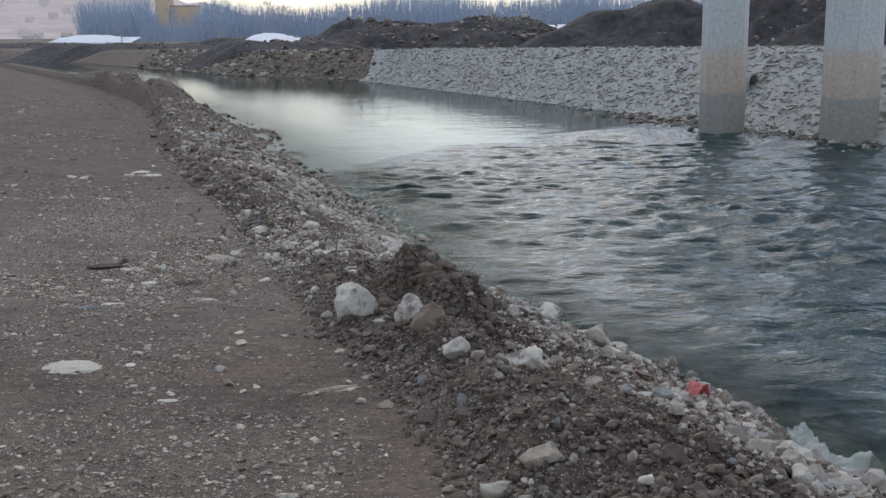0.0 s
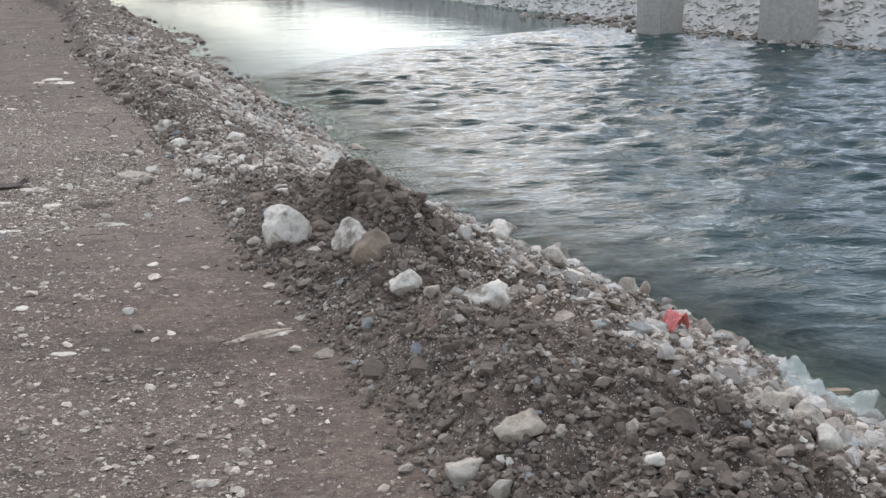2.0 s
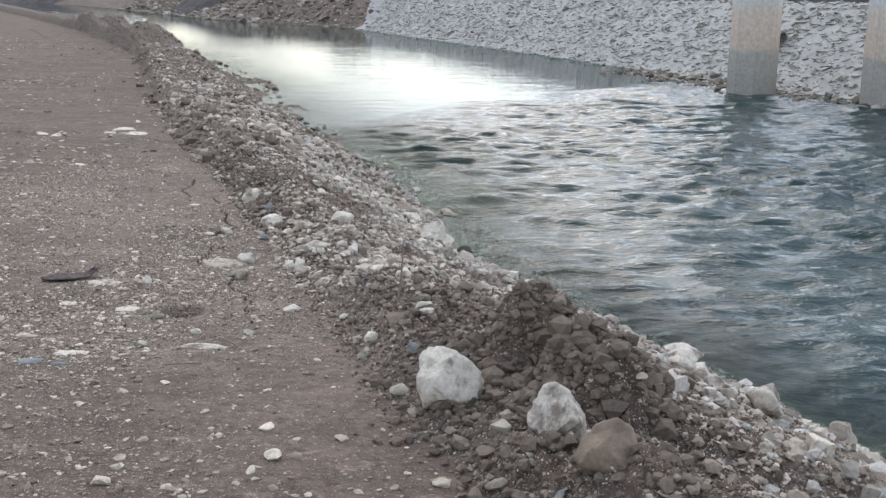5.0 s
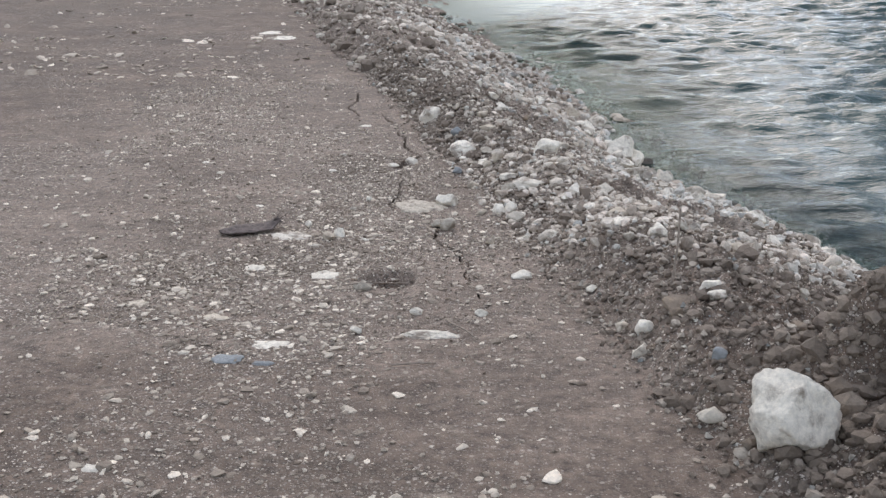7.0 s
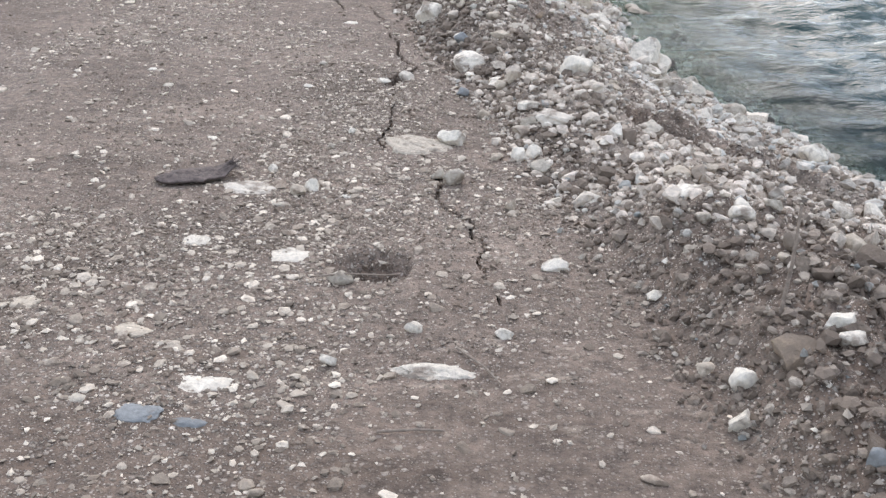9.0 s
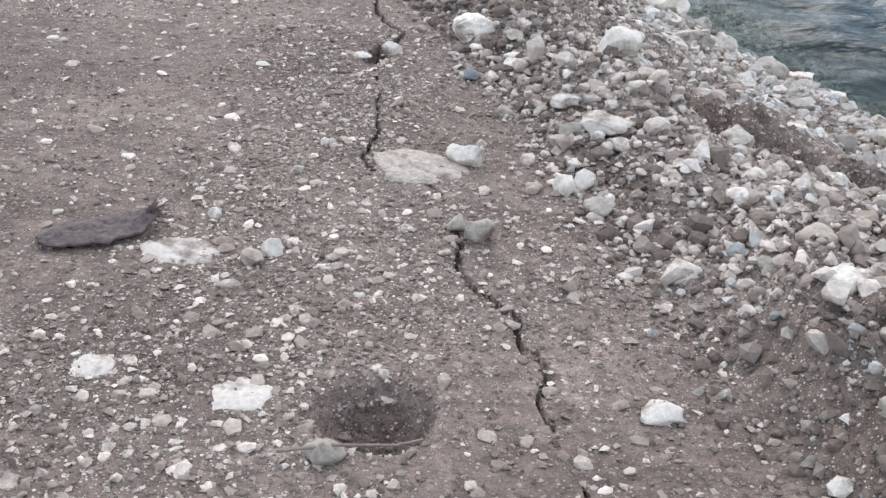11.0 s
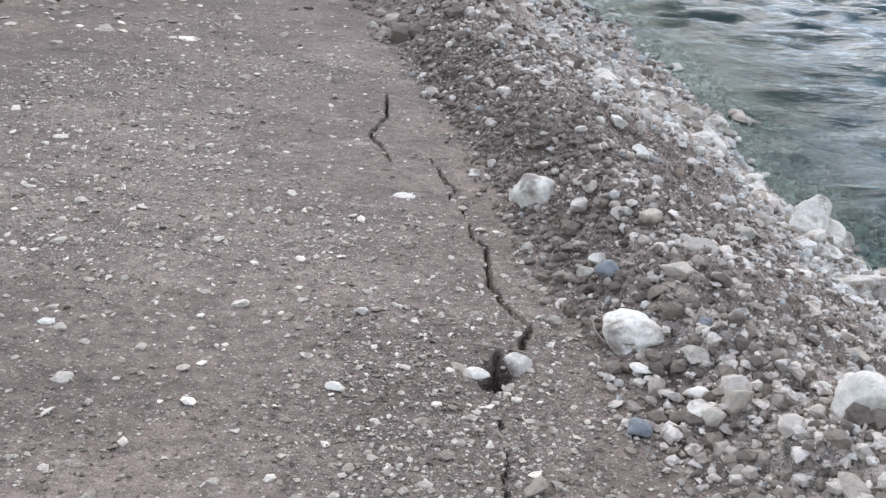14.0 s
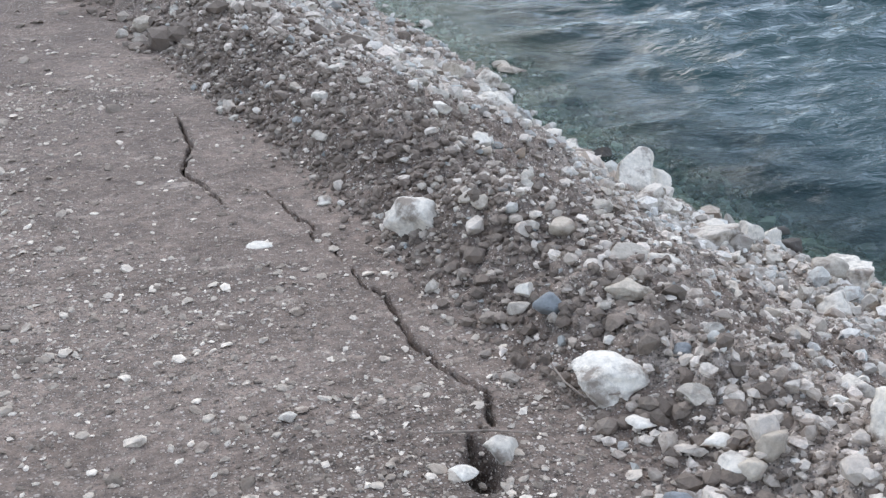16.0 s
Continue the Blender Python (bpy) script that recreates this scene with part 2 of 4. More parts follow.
def water_material():
    m, nt, b = material("river_water", 0.03)
    b.inputs["IOR"].default_value = 1.33
    pos, _ = place(nt, (1, 1, 1))
    murk = noise_at(nt, pos, 0.35, 4)
    nt.links.new(ramp(nt, murk, [(0.35, (0.013, 0.036, 0.037)), (0.65, (0.026, 0.055, 0.051))]), b.inputs["Base Color"])
    rip = noise_at(nt, place(nt, (1.0, 3.0, 1))[0], 5.0, 3, 0.6)
    n = node(nt, "ShaderNodeBump", Distance=0.028)
    chop = nt.nodes.new("ShaderNodeAttribute")
    chop.attribute_name = "chop"
    nt.links.new(ramp(nt, chop.outputs["Fac"], [(0.0, (0.06, 0.06, 0.06)), (1.0, (1, 1, 1))]), n.inputs["Strength"])
    nt.links.new(rip, n.inputs["Height"])
    nt.links.new(n.outputs[0], b.inputs["Normal"])
    clear = nt.nodes.new("ShaderNodeBsdfTransparent")
    clear.inputs[0].default_value = (0.62, 0.74, 0.66, 1)
    mix = nt.nodes.new("ShaderNodeMixShader")
    depth = nt.nodes.new("ShaderNodeAttribute")
    depth.attribute_name = "depth"
    fac = ramp(nt, depth.outputs["Fac"], [(0.0, (0.3, 0.3, 0.3)), (0.6, (1, 1, 1))])
    nt.links.new(fac, mix.inputs[0])
    nt.links.new(clear.outputs[0], mix.inputs[1])
    nt.links.new(b.outputs[0], mix.inputs[2])
    nt.links.new(mix.outputs[0], nt.nodes["Material Output"].inputs["Surface"])
    return m


def concrete_material():
    """Pier concrete with a wet dark foot, a rusty band and grey above."""
    m, nt, b = material("pier_concrete", 0.8)
    pos, geo = place(nt)
    sep = nt.nodes.new("ShaderNodeSeparateXYZ")
    nt.links.new(pos, sep.inputs[0])
    n = noise_at(nt, pos, 1.7, 8, 0.7)
    add = nt.nodes.new("ShaderNodeMath")
    add.operation = "MULTIPLY_ADD"
    nt.links.new(n, add.inputs[0])
    add.inputs[1].default_value = 0.7
    nt.links.new(sep.outputs[2], add.inputs[2])
    rng_node = nt.nodes.new("ShaderNodeMapRange")
    rng_node.inputs[1].default_value, rng_node.inputs[2].default_value = -2.2, 4.2
    nt.links.new(add.outputs[0], rng_node.inputs[0])
    band = ramp(nt, rng_node.outputs[0], [(0.0, (0.34, 0.31, 0.27)), (0.27, (0.42, 0.385, 0.34)), (0.29, (0.62, 0.5, 0.4)), (0.47, (0.68, 0.56, 0.47)), (0.53, (0.66, 0.65, 0.63)), (1.0, (0.7, 0.71, 0.71))])
    grain = noise_at(nt, pos, 9, 6)
    colour = blend(nt, 1.0, band, ramp(nt, grain, [(0.3, (0.8, 0.8, 0.8)), (0.7, (1.15, 1.15, 1.15))]), "MULTIPLY")
    nt.links.new(colour, b.inputs["Base Color"])
    bump(nt, b, grain, 0.3, 0.01)
    return m


def film_material():
    m, nt, b = material("clear_plastic_film", 0.25)
    b.inputs["Base Color"].default_value = (0.62, 0.68, 0.63, 1)
    b.inputs["Alpha"].default_value = 0.3
    pos, _ = place(nt)
    bump(nt, b, noise_at(nt, pos, 30, 5), 0.7, 0.01)
    return m


DIRT = dirt_material()
STOPS_BERM = [(0.0, (0.11, 0.088, 0.074)), (0.4, (0.19, 0.156, 0.135)), (0.65, (0.29, 0.252, 0.225)), (0.84, (0.38, 0.343, 0.31)), (0.94, (0.54, 0.51, 0.475)), (0.97, (0.21, 0.24, 0.26)), (1.0, (0.7, 0.67, 0.63))]
STOPS_SHORE = [(0.0, (0.26, 0.24, 0.22)), (0.35, (0.45, 0.43, 0.405)), (0.75, (0.64, 0.62, 0.6)), (0.92, (0.38, 0.41, 0.42)), (1.0, (0.76, 0.745, 0.725))]
MORTAR = plain_material("grey_mortar_and_stone", (0.39, 0.38, 0.355), 0.9, 2.6, 0.22, 0.05)
BERM_STONE = stone_material("ridge_gravel", STOPS_BERM)
CLOD = stone_material("earth_clods", [(0.0, (0.105, 0.084, 0.071)), (1.0, (0.23, 0.192, 0.165))], (0.6, 1.3))
PALE_STONE = stone_material("pale_ridge_gravel", [(0.0, (0.24, 0.208, 0.182)), (0.22, (0.37, 0.332, 0.3)), (0.45, (0.5, 0.464, 0.43)), (0.76, (0.62, 0.59, 0.56)), (0.93, (0.74, 0.695, 0.665)), (0.955, (0.31, 0.34, 0.355)), (1.0, (0.8, 0.78, 0.75))], dirt=0.2, hue=(1.07, 0.975, 0.87))
ROAD_STONE = stone_material("pressed_gravel", [(0.0, (0.17, 0.147, 0.128)), (0.34, (0.33, 0.3, 0.27)), (0.72, (0.52, 0.488, 0.452)), (1.0, (0.8, 0.765, 0.72))], dirt=0.25, hue=(1.09, 0.975, 0.85))
CRUMB = stone_material("track_gravel", [(0.0, (0.13, 0.108, 0.092)), (0.5, (0.25, 0.218, 0.19)), (0.85, (0.42, 0.382, 0.345)), (1.0, (0.72, 0.685, 0.64))], dirt=0.25, hue=(1.08, 0.975, 0.86))
SHORE_STONE = stone_material("washed_gravel", STOPS_SHORE, dirt=0.12, hue=(1.05, 0.985, 0.9))
RIPRAP_STONE = stone_material("riprap_stone", [(0.0, (0.5, 0.5, 0.495)), (0.5, (0.62, 0.62, 0.615)), (1.0, (0.73, 0.73, 0.72))], dirt=0.2, hue=(0.7, 0.672, 0.615))
RUBBLE_STONE = stone_material("mound_rubble", [(0.0, (0.12, 0.105, 0.095)), (0.55, (0.22, 0.2, 0.185)), (1.0, (0.56, 0.54, 0.515))], dirt=0.35)
TONES = {
    "white": stone_material("pale_limestone", [(0.0, (0.64, 0.615, 0.585)), (1.0, (0.8, 0.78, 0.75))], (0.72, 1.1), False, 0.24, (1.08, 1.0, 0.89)),
    "smear": stone_material("mud_smeared_limestone", [(0.0, (0.56, 0.53, 0.5)), (1.0, (0.66, 0.63, 0.6))], (0.8, 1.15), False, 0.45),
    "brown": stone_material("mud_coated_stone", [(0.0, (0.27, 0.215, 0.17)), (1.0, (0.31, 0.25, 0.2))], (0.75, 1.2), False, 0.5),
    "tan": stone_material("tan_stone", [(0.0, (0.42, 0.372, 0.325)), (1.0, (0.56, 0.508, 0.452))], (0.75, 1.2), False, 0.2),
    "grey": stone_material("grey_stone", [(0.0, (0.38, 0.352, 0.32)), (1.0, (0.52, 0.488, 0.45))], (0.75, 1.2), False, 0.2),
    "blue": stone_material("blue_grey_stone", [(0.0, (0.21, 0.216, 0.218)), (1.0, (0.28, 0.285, 0.285))], (0.75, 1.2), False, 0.06, (1, 1, 1)),
    "dusty": stone_material("crushed_pale_grit", [(0.0, (0.42, 0.385, 0.345)), (1.0, (0.46, 0.42, 0.38))], (0.6, 1.35), False, 0.15),
    "clod": stone_material("earth_clod", [(0.0, (0.105, 0.084, 0.07)), (1.0, (0.14, 0.114, 0.096))], (0.6, 1.35), False, 0.3),
    "dark": stone_material("dark_wet_stone_and_pipe_shade", [(0.0, (0.07, 0.065, 0.06)), (1.0, (0.1, 0.09, 0.085))], (0.75, 1.2), False, 0.0),
}
WATER_MAT = water_material()
CONCRETE = concrete_material()
FILM = film_material()
PAINTED = plain_material("pale_painted_concrete", (0.6, 0.61, 0.59), 0.7, 3, 0.12, 0.004)
MOUND_DIRT = plain_material("dark_heaped_earth", (0.075, 0.066, 0.064), 0.95, 1.3, 0.6, 0.2)
SNOW = plain_material("old_snow", (0.8, 0.82, 0.86), 0.7, 1.2, 0.06, 0.03)
RED_PLASTIC = plain_material("faded_red_plastic", (0.7, 0.2, 0.18), 0.5, 14, 0.15, 0.004)
WOOD = plain_material("weathered_wood", (0.33, 0.25, 0.18), 0.9, 40, 0.4, 0.004)
BARK = plain_material("rotten_bark", (0.12, 0.093, 0.082), 0.95, 45, 0.6, 0.01)
TWIG = plain_material("dry_twig", (0.24, 0.19, 0.15), 0.9, 60, 0.4, 0.002)
# distance haze is mixed into the blue-grey of the far trunks and shoots
TREE_BARK = plain_material("haze_tinted_bark", (0.45, 0.47, 0.52), 0.9, 3, 0.3, 0.02)
BRUSH = plain_material("haze_tinted_brush", (0.44, 0.51, 0.62), 0.95, 2, 0.3, 0.02)
OCHRE = plain_material("ochre_plaster", (0.76, 0.58, 0.4), 0.85, 0.6, 0.08, 0.01)
ROOF = plain_material("grey_roof", (0.22, 0.2, 0.2), 0.85, 1, 0.15, 0.01)
GLASS = plain_material("dark_window", (0.05, 0.055, 0.06), 0.2, 1, 0.1, 0.0)
# pale pink of the hill and its roofs holds the haze of the distance
TOWN_HILL = plain_material("haze_pink_hillside", (0.66, 0.54, 0.5), 0.95, 0.02, 0.2, 0.5)
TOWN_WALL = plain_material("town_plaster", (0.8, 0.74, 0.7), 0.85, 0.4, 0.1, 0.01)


# ---------- ground ----------
def stony(x, y):
    """How thickly stones lie on the track: bands across it with worn stretches between."""
    band = np.interp(y, [3, 4.4, 5.3, 7.2, 7.7, 9.5, 10.5, 12, 15], [0.4, 0.42, 0.24, 0.34, 1.0, 1.0, 0.75, 0.4, 0.36])
    return np.clip(band * (0.25 + 1.1 * smooth(0.3, 0.75, vnoise(x * 1.3, y * 1.1, 31))), 0, 1)


def soil(x, y):
    """Where bare brown soil slides down the river side of the ridge."""
    s = x - foot_x(y)
    streak = 0.55 + 0.9 * vnoise(x * 1.5, y * 1.5, 86)
    return np.clip(smooth(0.45, 0.75, s) * (1 - smooth(1.45, 1.85, s)) * smooth(9.6, 10.3, y) * (1 - smooth(13.6, 15.5, y)) * streak, 0, 1)


def crack_depth(x, y):
    """Shrinkage cracks that run along the foot of the ridge."""
    s = x - foot_x(y)
    cy = np.array([8.3, 8.52, 8.63, 8.71, 8.82, 8.9, 9.02, 9.42, 9.58, 9.64, 9.7, 10.04, 10.25, 10.64, 10.8, 10.97, 11.0, 11.15, 11.32, 11.53, 11.79, 12.06, 12.32, 12.7])
    cs = np.array([-0.46, -0.47, -0.42, -0.45, -0.41, -0.46, -0.5, -0.45, -0.46, -0.52, -0.64, -0.54, -0.5, -0.43, -0.4, -0.33, -0.24, -0.2, -0.24, -0.23, -0.21, -0.22, -0.24, -0.25])
    mid = np.interp(y, cy, cs) + 0.034 * fbm(y * 9, y * 0 + 3, 5, 5)
    half = (0.6 + 0.4 * smooth(9.2, 9.6, y)) * 0.002 + (0.55 + 0.45 * smooth(9.2, 9.6, y)) * 0.0075 * np.clip(1.5 * fbm(y * 3.1, y * 0 + 8, 4, 9) + 0.45, 0, 1) * smooth(8.2, 8.7, y) * (1 - smooth(12.3, 12.9, y))
    far2 = np.interp(y, [12.7, 12.98, 13.2, 13.55, 14.12], [-0.45, -0.47, -0.5, -0.37, -0.3])
    half2 = 0.0085 * smooth(12.7, 12.95, y) * (1 - smooth(13.7, 14.2, y))
    on = (y > 8.2) & (y < 12.9)
    one = np.where(on, 1 - smooth(half * 0.55, half * 1.2, np.abs(s - mid)), 0)
    two = 1 - smooth(half2 * 0.5, half2 * 1.2 + 1e-6, np.abs(s - far2 - 0.012 * fbm(y * 9, y * 0, 3, 2)))
    one = one * smooth(-0.5, -0.35, fbm(y * 3.1, y * 0 + 1, 3, 19))
    return 0.085 * np.maximum(one, two * (half2 > 0.001))


SHORE_Y = np.array([-60, -15, 5, 18, 28.45, 32, 42.2, 52.7, 82.4, 95.5, 115, 142, 170, 400, 3000.0])
SHORE_X = np.array([74, 45, 31, 22.5, 16, 13.7, 9.5, 5.9, -6, -18.7, -29.6, -46, -78, -250, -2390.0])


def far_x(y):
    return np.interp(y, SHORE_Y, SHORE_X)


def far_top(y):
    return np.interp(y, [-60, 20, 40, 82, 100, 160, 400, 3000], [0.9, 0.7, 0.6, 0.05, -0.3, -0.6, -0.6, -0.6])


def far_bank(x, y):
    q = x - far_x(y)
    run = np.interp(q, [-9000, -9, -3, 0, 4.6, 9000], [-0.6, -0.6, -0.25, 0.0, 1.0, 1.0])
    return WATER + run * (far_top(y) - WATER)


def land(x, y):
    """The whole ground with its relief."""
    s = x - foot_x(y)
    z = bank(x, y)
    near = (y > -5) & (y < 70)
    heap = smooth(-0.1, 0.25, s) * (1 - smooth(3.2, 5.5, s)) * near
    z = z + heap * ((0.09 + 0.085 * (1 - smooth(6.5, 8.5, y))) * fbm(x * 2.4, y * 2.4, 5, 3) + 0.045 * np.abs(fbm(x * 7, y * 7, 3, 12)) + 0.012 * fbm(x * 20, y * 20, 2, 13) - 0.03)
    close = heap * (y < 22)
    wx, wy = x + 0.03 * fbm(x * 14, y * 14, 3, 45), y + 0.03 * fbm(x * 14, y * 14, 3, 46)
    z = z + close * (0.06 * lumps(wx * 9, wy * 9, 5) * smooth(0.35, 0.6, vnoise(x * 1.7, y * 1.7, 44)) + 0.05 * lumps(wx * 19, wy * 19, 6))
    z = z + heap * smooth(18, 45, y) * 0.28 * fbm(x * 0.9, y * 0.5, 4, 21)
    tread = (1 - smooth(-0.1, 0.2, s)) * near
    stony = smooth(0.35, 0.65, vnoise(x * 0.7, y * 0.7, 31))
    z = z + tread * (0.012 * fbm(x * 0.8, y * 0.8, 3, 17) + (0.003 + 0.007 * stony) * fbm(x * 7, y * 7, 4, 8))
    z = z - tread * 0.03 * (1 - smooth(-2.45, -2.2, s + 0.1 * fbm(x, y * 1.2, 3, 4))) * smooth(-6, -3.2, s)
    z = z - 0.15 * np.exp(-((((x + 1.99) / 0.115) ** 2 + ((y - 8.43) / 0.1) ** 2) * (1 + 0.5 * fbm(x * 20, y * 20, 2, 6))) ** 2)
    z = z - 0.13 * np.exp(-(((x + 2.245) / 0.042) ** 2 + ((y - 10.83 - 0.3 * (x + 2.235)) / 0.085) ** 2) ** 2)
    z = z - crack_depth(x, y)
    far = far_bank(x, y) + 0.05 * fbm(x * 0.8, y * 0.8, 4, 40) * (y < 400)
    mix = smooth(12, 17, s)
    return z * (1 - mix) + far * mix


def steps(*runs):
    """Grid lines from runs of (start, end, step); a negative step count grows geometrically."""
    lines = [np.arange(a, b, d) for a, b, d in runs]
    return np.concatenate(lines)


def outward(start, end, first, grow=1.25):
    out, d = [start], first
    while out[-1] < end:
        out.append(out[-1] + d)
        d *= grow
    return np.array(out[1:])


def build_ground():
    ss = np.concatenate([-outward(12, 4000, 0.6)[::-1], steps((-12, -3.4, 0.3), (-3.4, -1.1, 0.08), (-1.1, -0.68, 0.024), (-0.68, -0.12, 0.0075), (-0.12, 1.7, 0.027), (1.7, 2.8, 0.045), (2.8, 4.6, 0.06), (4.6, 8, 0.2), (8, 18, 0.8), (18, 34, 0.7)), outward(34, 6000, 0.8)])
    ys = np.concatenate([-outward(0, 60, 0.5)[::-1], steps((0, 2.6, 0.1), (2.6, 8.3, 0.04), (8.3, 13.9, 0.024), (13.9, 20, 0.065), (20, 60, 0.4)), outward(60, 2900, 0.4, 1.06)])
    y, s = np.meshgrid(ys, ss, indexing="ij")
    x = s + foot_x(y)
    z = land(x, y)
    verts = np.stack([x, y, z], -1).reshape(-1, 3)
    me = mesh_from("ground", verts, grid_faces(len(ys), len(ss)), DIRT)
    at = me.attributes.new("loose", "FLOAT", "POINT")
    loose = smooth(-0.08, 0.15, s + 0.12 * fbm(x * 4, y * 4, 3, 50)) * (1 - 0.9 * smooth(7.4, 8.8, y + fbm(x, y, 3, 51)) * (1 - smooth(22, 30, y))) * (1 - 0.8 * smooth(1.1, 1.7, s))
    loose = np.maximum(loose, 0.7 * smooth(-0.02, 0.08, s) * (1 - smooth(0.3, 0.6, s + 0.25 * fbm(x * 2, y * 2, 2, 83))) * (y > 8) * (y < 30))
    damp = 0.72 * (1 - smooth(6.6, 7.8, y + 0.8 * fbm(x, y, 3, 57))) * (0.55 + 0.9 * vnoise(x * 0.9, y * 0.9, 58))
    loose = np.clip(np.maximum(loose, np.maximum(damp, np.maximum(0.75 * smooth(18, 40, y), 0.95 * smooth(9.5, 14.5, y - 1.5 * (s + 3.0))))), 0, 1)
    at.data.foreach_set("value", loose.astype(np.float32).ravel())
    at = me.attributes.new("stony", "FLOAT", "POINT")
    at.data.foreach_set("value", np.where(s > 0, 0.9, stony(x, y)).astype(np.float32).ravel())
    at = me.attributes.new("chalk", "FLOAT", "POINT")
    chalk = smooth(0.0, 0.3, s + 0.25 * fbm(x * 2, y * 2, 3, 83)) * smooth(8.4, 9.6, y + 0.7 * fbm(x, y, 3, 51)) * (1 - smooth(17, 26, y)) * (1 - 0.75 * smooth(10.9, 11.8, y) * (1 - smooth(1.3, 1.7, s)))
    chalk = np.maximum(0.9 * chalk * (1 - 0.9 * soil(x, y)), smooth(1.2, 1.8, s + 0.2 * fbm(x * 2, y * 2, 3, 84)) * (y < 24))
    at.data.foreach_set("value", np.clip(chalk, 0, 1).astype(np.float32).ravel())
    ob = new("ground", me)
    return tagged(ob, "brown trodden dirt bank with cracks beside the river", "ground", kind="structure")


build_ground()


# ---------- river ----------
def build_water():
    ys = np.concatenate([steps((-60, 3, 1.0), (3, 34, 0.06), (34, 60, 0.16)), outward(60, 172, 0.4, 1.04)])
    us = np.linspace(0, 1, 180)
    y, u = np.meshgrid(ys, us, indexing="ij")
    a, b = foot_x(y) + 2.4, far_x(y) + 1.6
    x = a + (b - a) * u
    x = np.where((b - a) < 0, a, x)
    rough = 1 - smooth(29.5, 33, y - 1.3 * x + 2.2 * fbm(x * 0.3, y * 0.3, 3, 3))
    deep = np.clip(WATER - land(x, y), 0, 1.5)
    edge = 0.45 + 0.55 * smooth(0.0, 0.2, deep)
    big = fbm(x * 0.45, y * 0.7, 2, 61)
    wx, wy = x + 0.5 * big, y + 0.3 * fbm(x * 0.5, y * 0.5, 2, 63) + 0.12 * fbm(x * 1.6, y * 0.8, 2, 67)
    mid = fbm(wx * 0.95, wy * 2.6, 2, 62)
    ridge = 1 - 2 * np.abs(fbm(wx * 1.4, wy * 4.2, 2, 64))
    small = fbm(wx * 2.6, wy * 7.0, 2, 65)
    patch = 0.5 + 0.85 * vnoise(x * 0.22, y * 0.2, 66)
    lively = 0.045 + 0.955 * rough * patch
    z = WATER + edge * lively * (0.05 * big + 0.088 * mid + 0.05 * ridge + 0.04 * small)
    for cx, cy, wide, high in ((1.2, 19.5, 1.5, 0.1), (0.2, 23.5, 1.2, 0.09), (2.9, 21.4, 1.1, 0.07), (4.6, 26.0, 1.6, 0.08), (1.6, 28.2, 1.4, 0.06)):
        z = z + rough * high * np.exp(-(((x - cx) / wide) ** 2 + ((y - cy + 0.25 * fbm(x * 1.2, y, 2, 69)) / 0.4) ** 2))
    verts = np.stack([x, y, z], -1).reshape(-1, 3)
    me = mesh_from("river", verts, grid_faces(len(ys), len(us)), WATER_MAT)
    at = me.attributes.new("depth", "FLOAT", "POINT")
    at.data.foreach_set("value", deep.astype(np.float32).ravel())
    at = me.attributes.new("chop", "FLOAT", "POINT")
    at.data.foreach_set("value", rough.astype(np.float32).ravel())
    ob = new("water", me)
    return tagged(ob, "rippled grey-green river reflecting a pale sky", "river", kind="structure")


build_water()


# ---------- stones ----------
def ico(level):
    bm = bmesh.new()
    bmesh.ops.create_icosphere(bm, subdivisions=level, radius=1.0)
    v = np.array([p.co[:] for p in bm.verts])
    f = np.array([[q.index for q in p.verts] for p in bm.faces])
    bm.free()
    return v, f


def stone_shape(level, random, cuts=7, rough=0.08, near=0.42, away=0.85):
    """A broken pebble: a ball cut by random planes and roughened."""
    v, f = ico(level)
    v = v.copy()
    for _ in range(cuts):
        n = random.normal(size=3)
        n /= np.linalg.norm(n)
        d = random.uniform(near, away)
        over = np.maximum(v @ n - d, 0)
        v -= over[:, None] * n * 0.97
    v *= 1 + rough * random.normal(size=(len(v), 1)) * (0.5 if level > 1 else 1)
    return v / np.abs(v).max(0), f


def chip_shape(random):
    """A small angular chip with eight faces."""
    v = np.array([[1, 0, 0], [-1, 0, 0], [0, 1, 0], [0, -1, 0], [0, 0, 1], [0, 0, -1.0]]) + random.normal(0, 0.28, (6, 3))
    f = np.array([[0, 2, 4], [2, 1, 4], [1, 3, 4], [3, 0, 4], [2, 0, 5], [1, 2, 5], [3, 1, 5], [0, 3, 5]])
    return v / np.abs(v).max(0), f


TINY = [chip_shape(rng) for _ in range(24)]
SMALL = [stone_shape(1, rng, 3, 0.14) for _ in range(18)]
MEDIUM = [stone_shape(1, rng, 5, 0.16) for _ in range(24)]
LARGE = [stone_shape(2, rng, 10, 0.09, 0.36, 0.78) for _ in range(32)]


def scatter(name, x, y, size, material, shapes, sink=0.3, flat=(0.45, 0.9), ground=None):
    """Many loose stones as one mesh."""
    n = len(x)
    z = (land if ground is None else ground)(x, y)
    which = rng.integers(0, len(shapes), n)
    all_v, all_f, start = [], [], 0
    for k, (v, f) in enumerate(shapes):
        ids = np.nonzero(which == k)[0]
        if not len(ids):
            continue
        m = len(ids)
        turn = rng.uniform(0, 2 * np.pi, m)
        tip = rng.normal(0, 0.3, m)
        sx, sy, sz = size[ids], size[ids] * rng.uniform(0.6, 1, m), size[ids] * rng.uniform(*flat, m)
        p = v[None] * np.stack([sx, sy, sz], -1)[:, None, :] * 0.5
        ct, st = np.cos(tip)[:, None], np.sin(tip)[:, None]
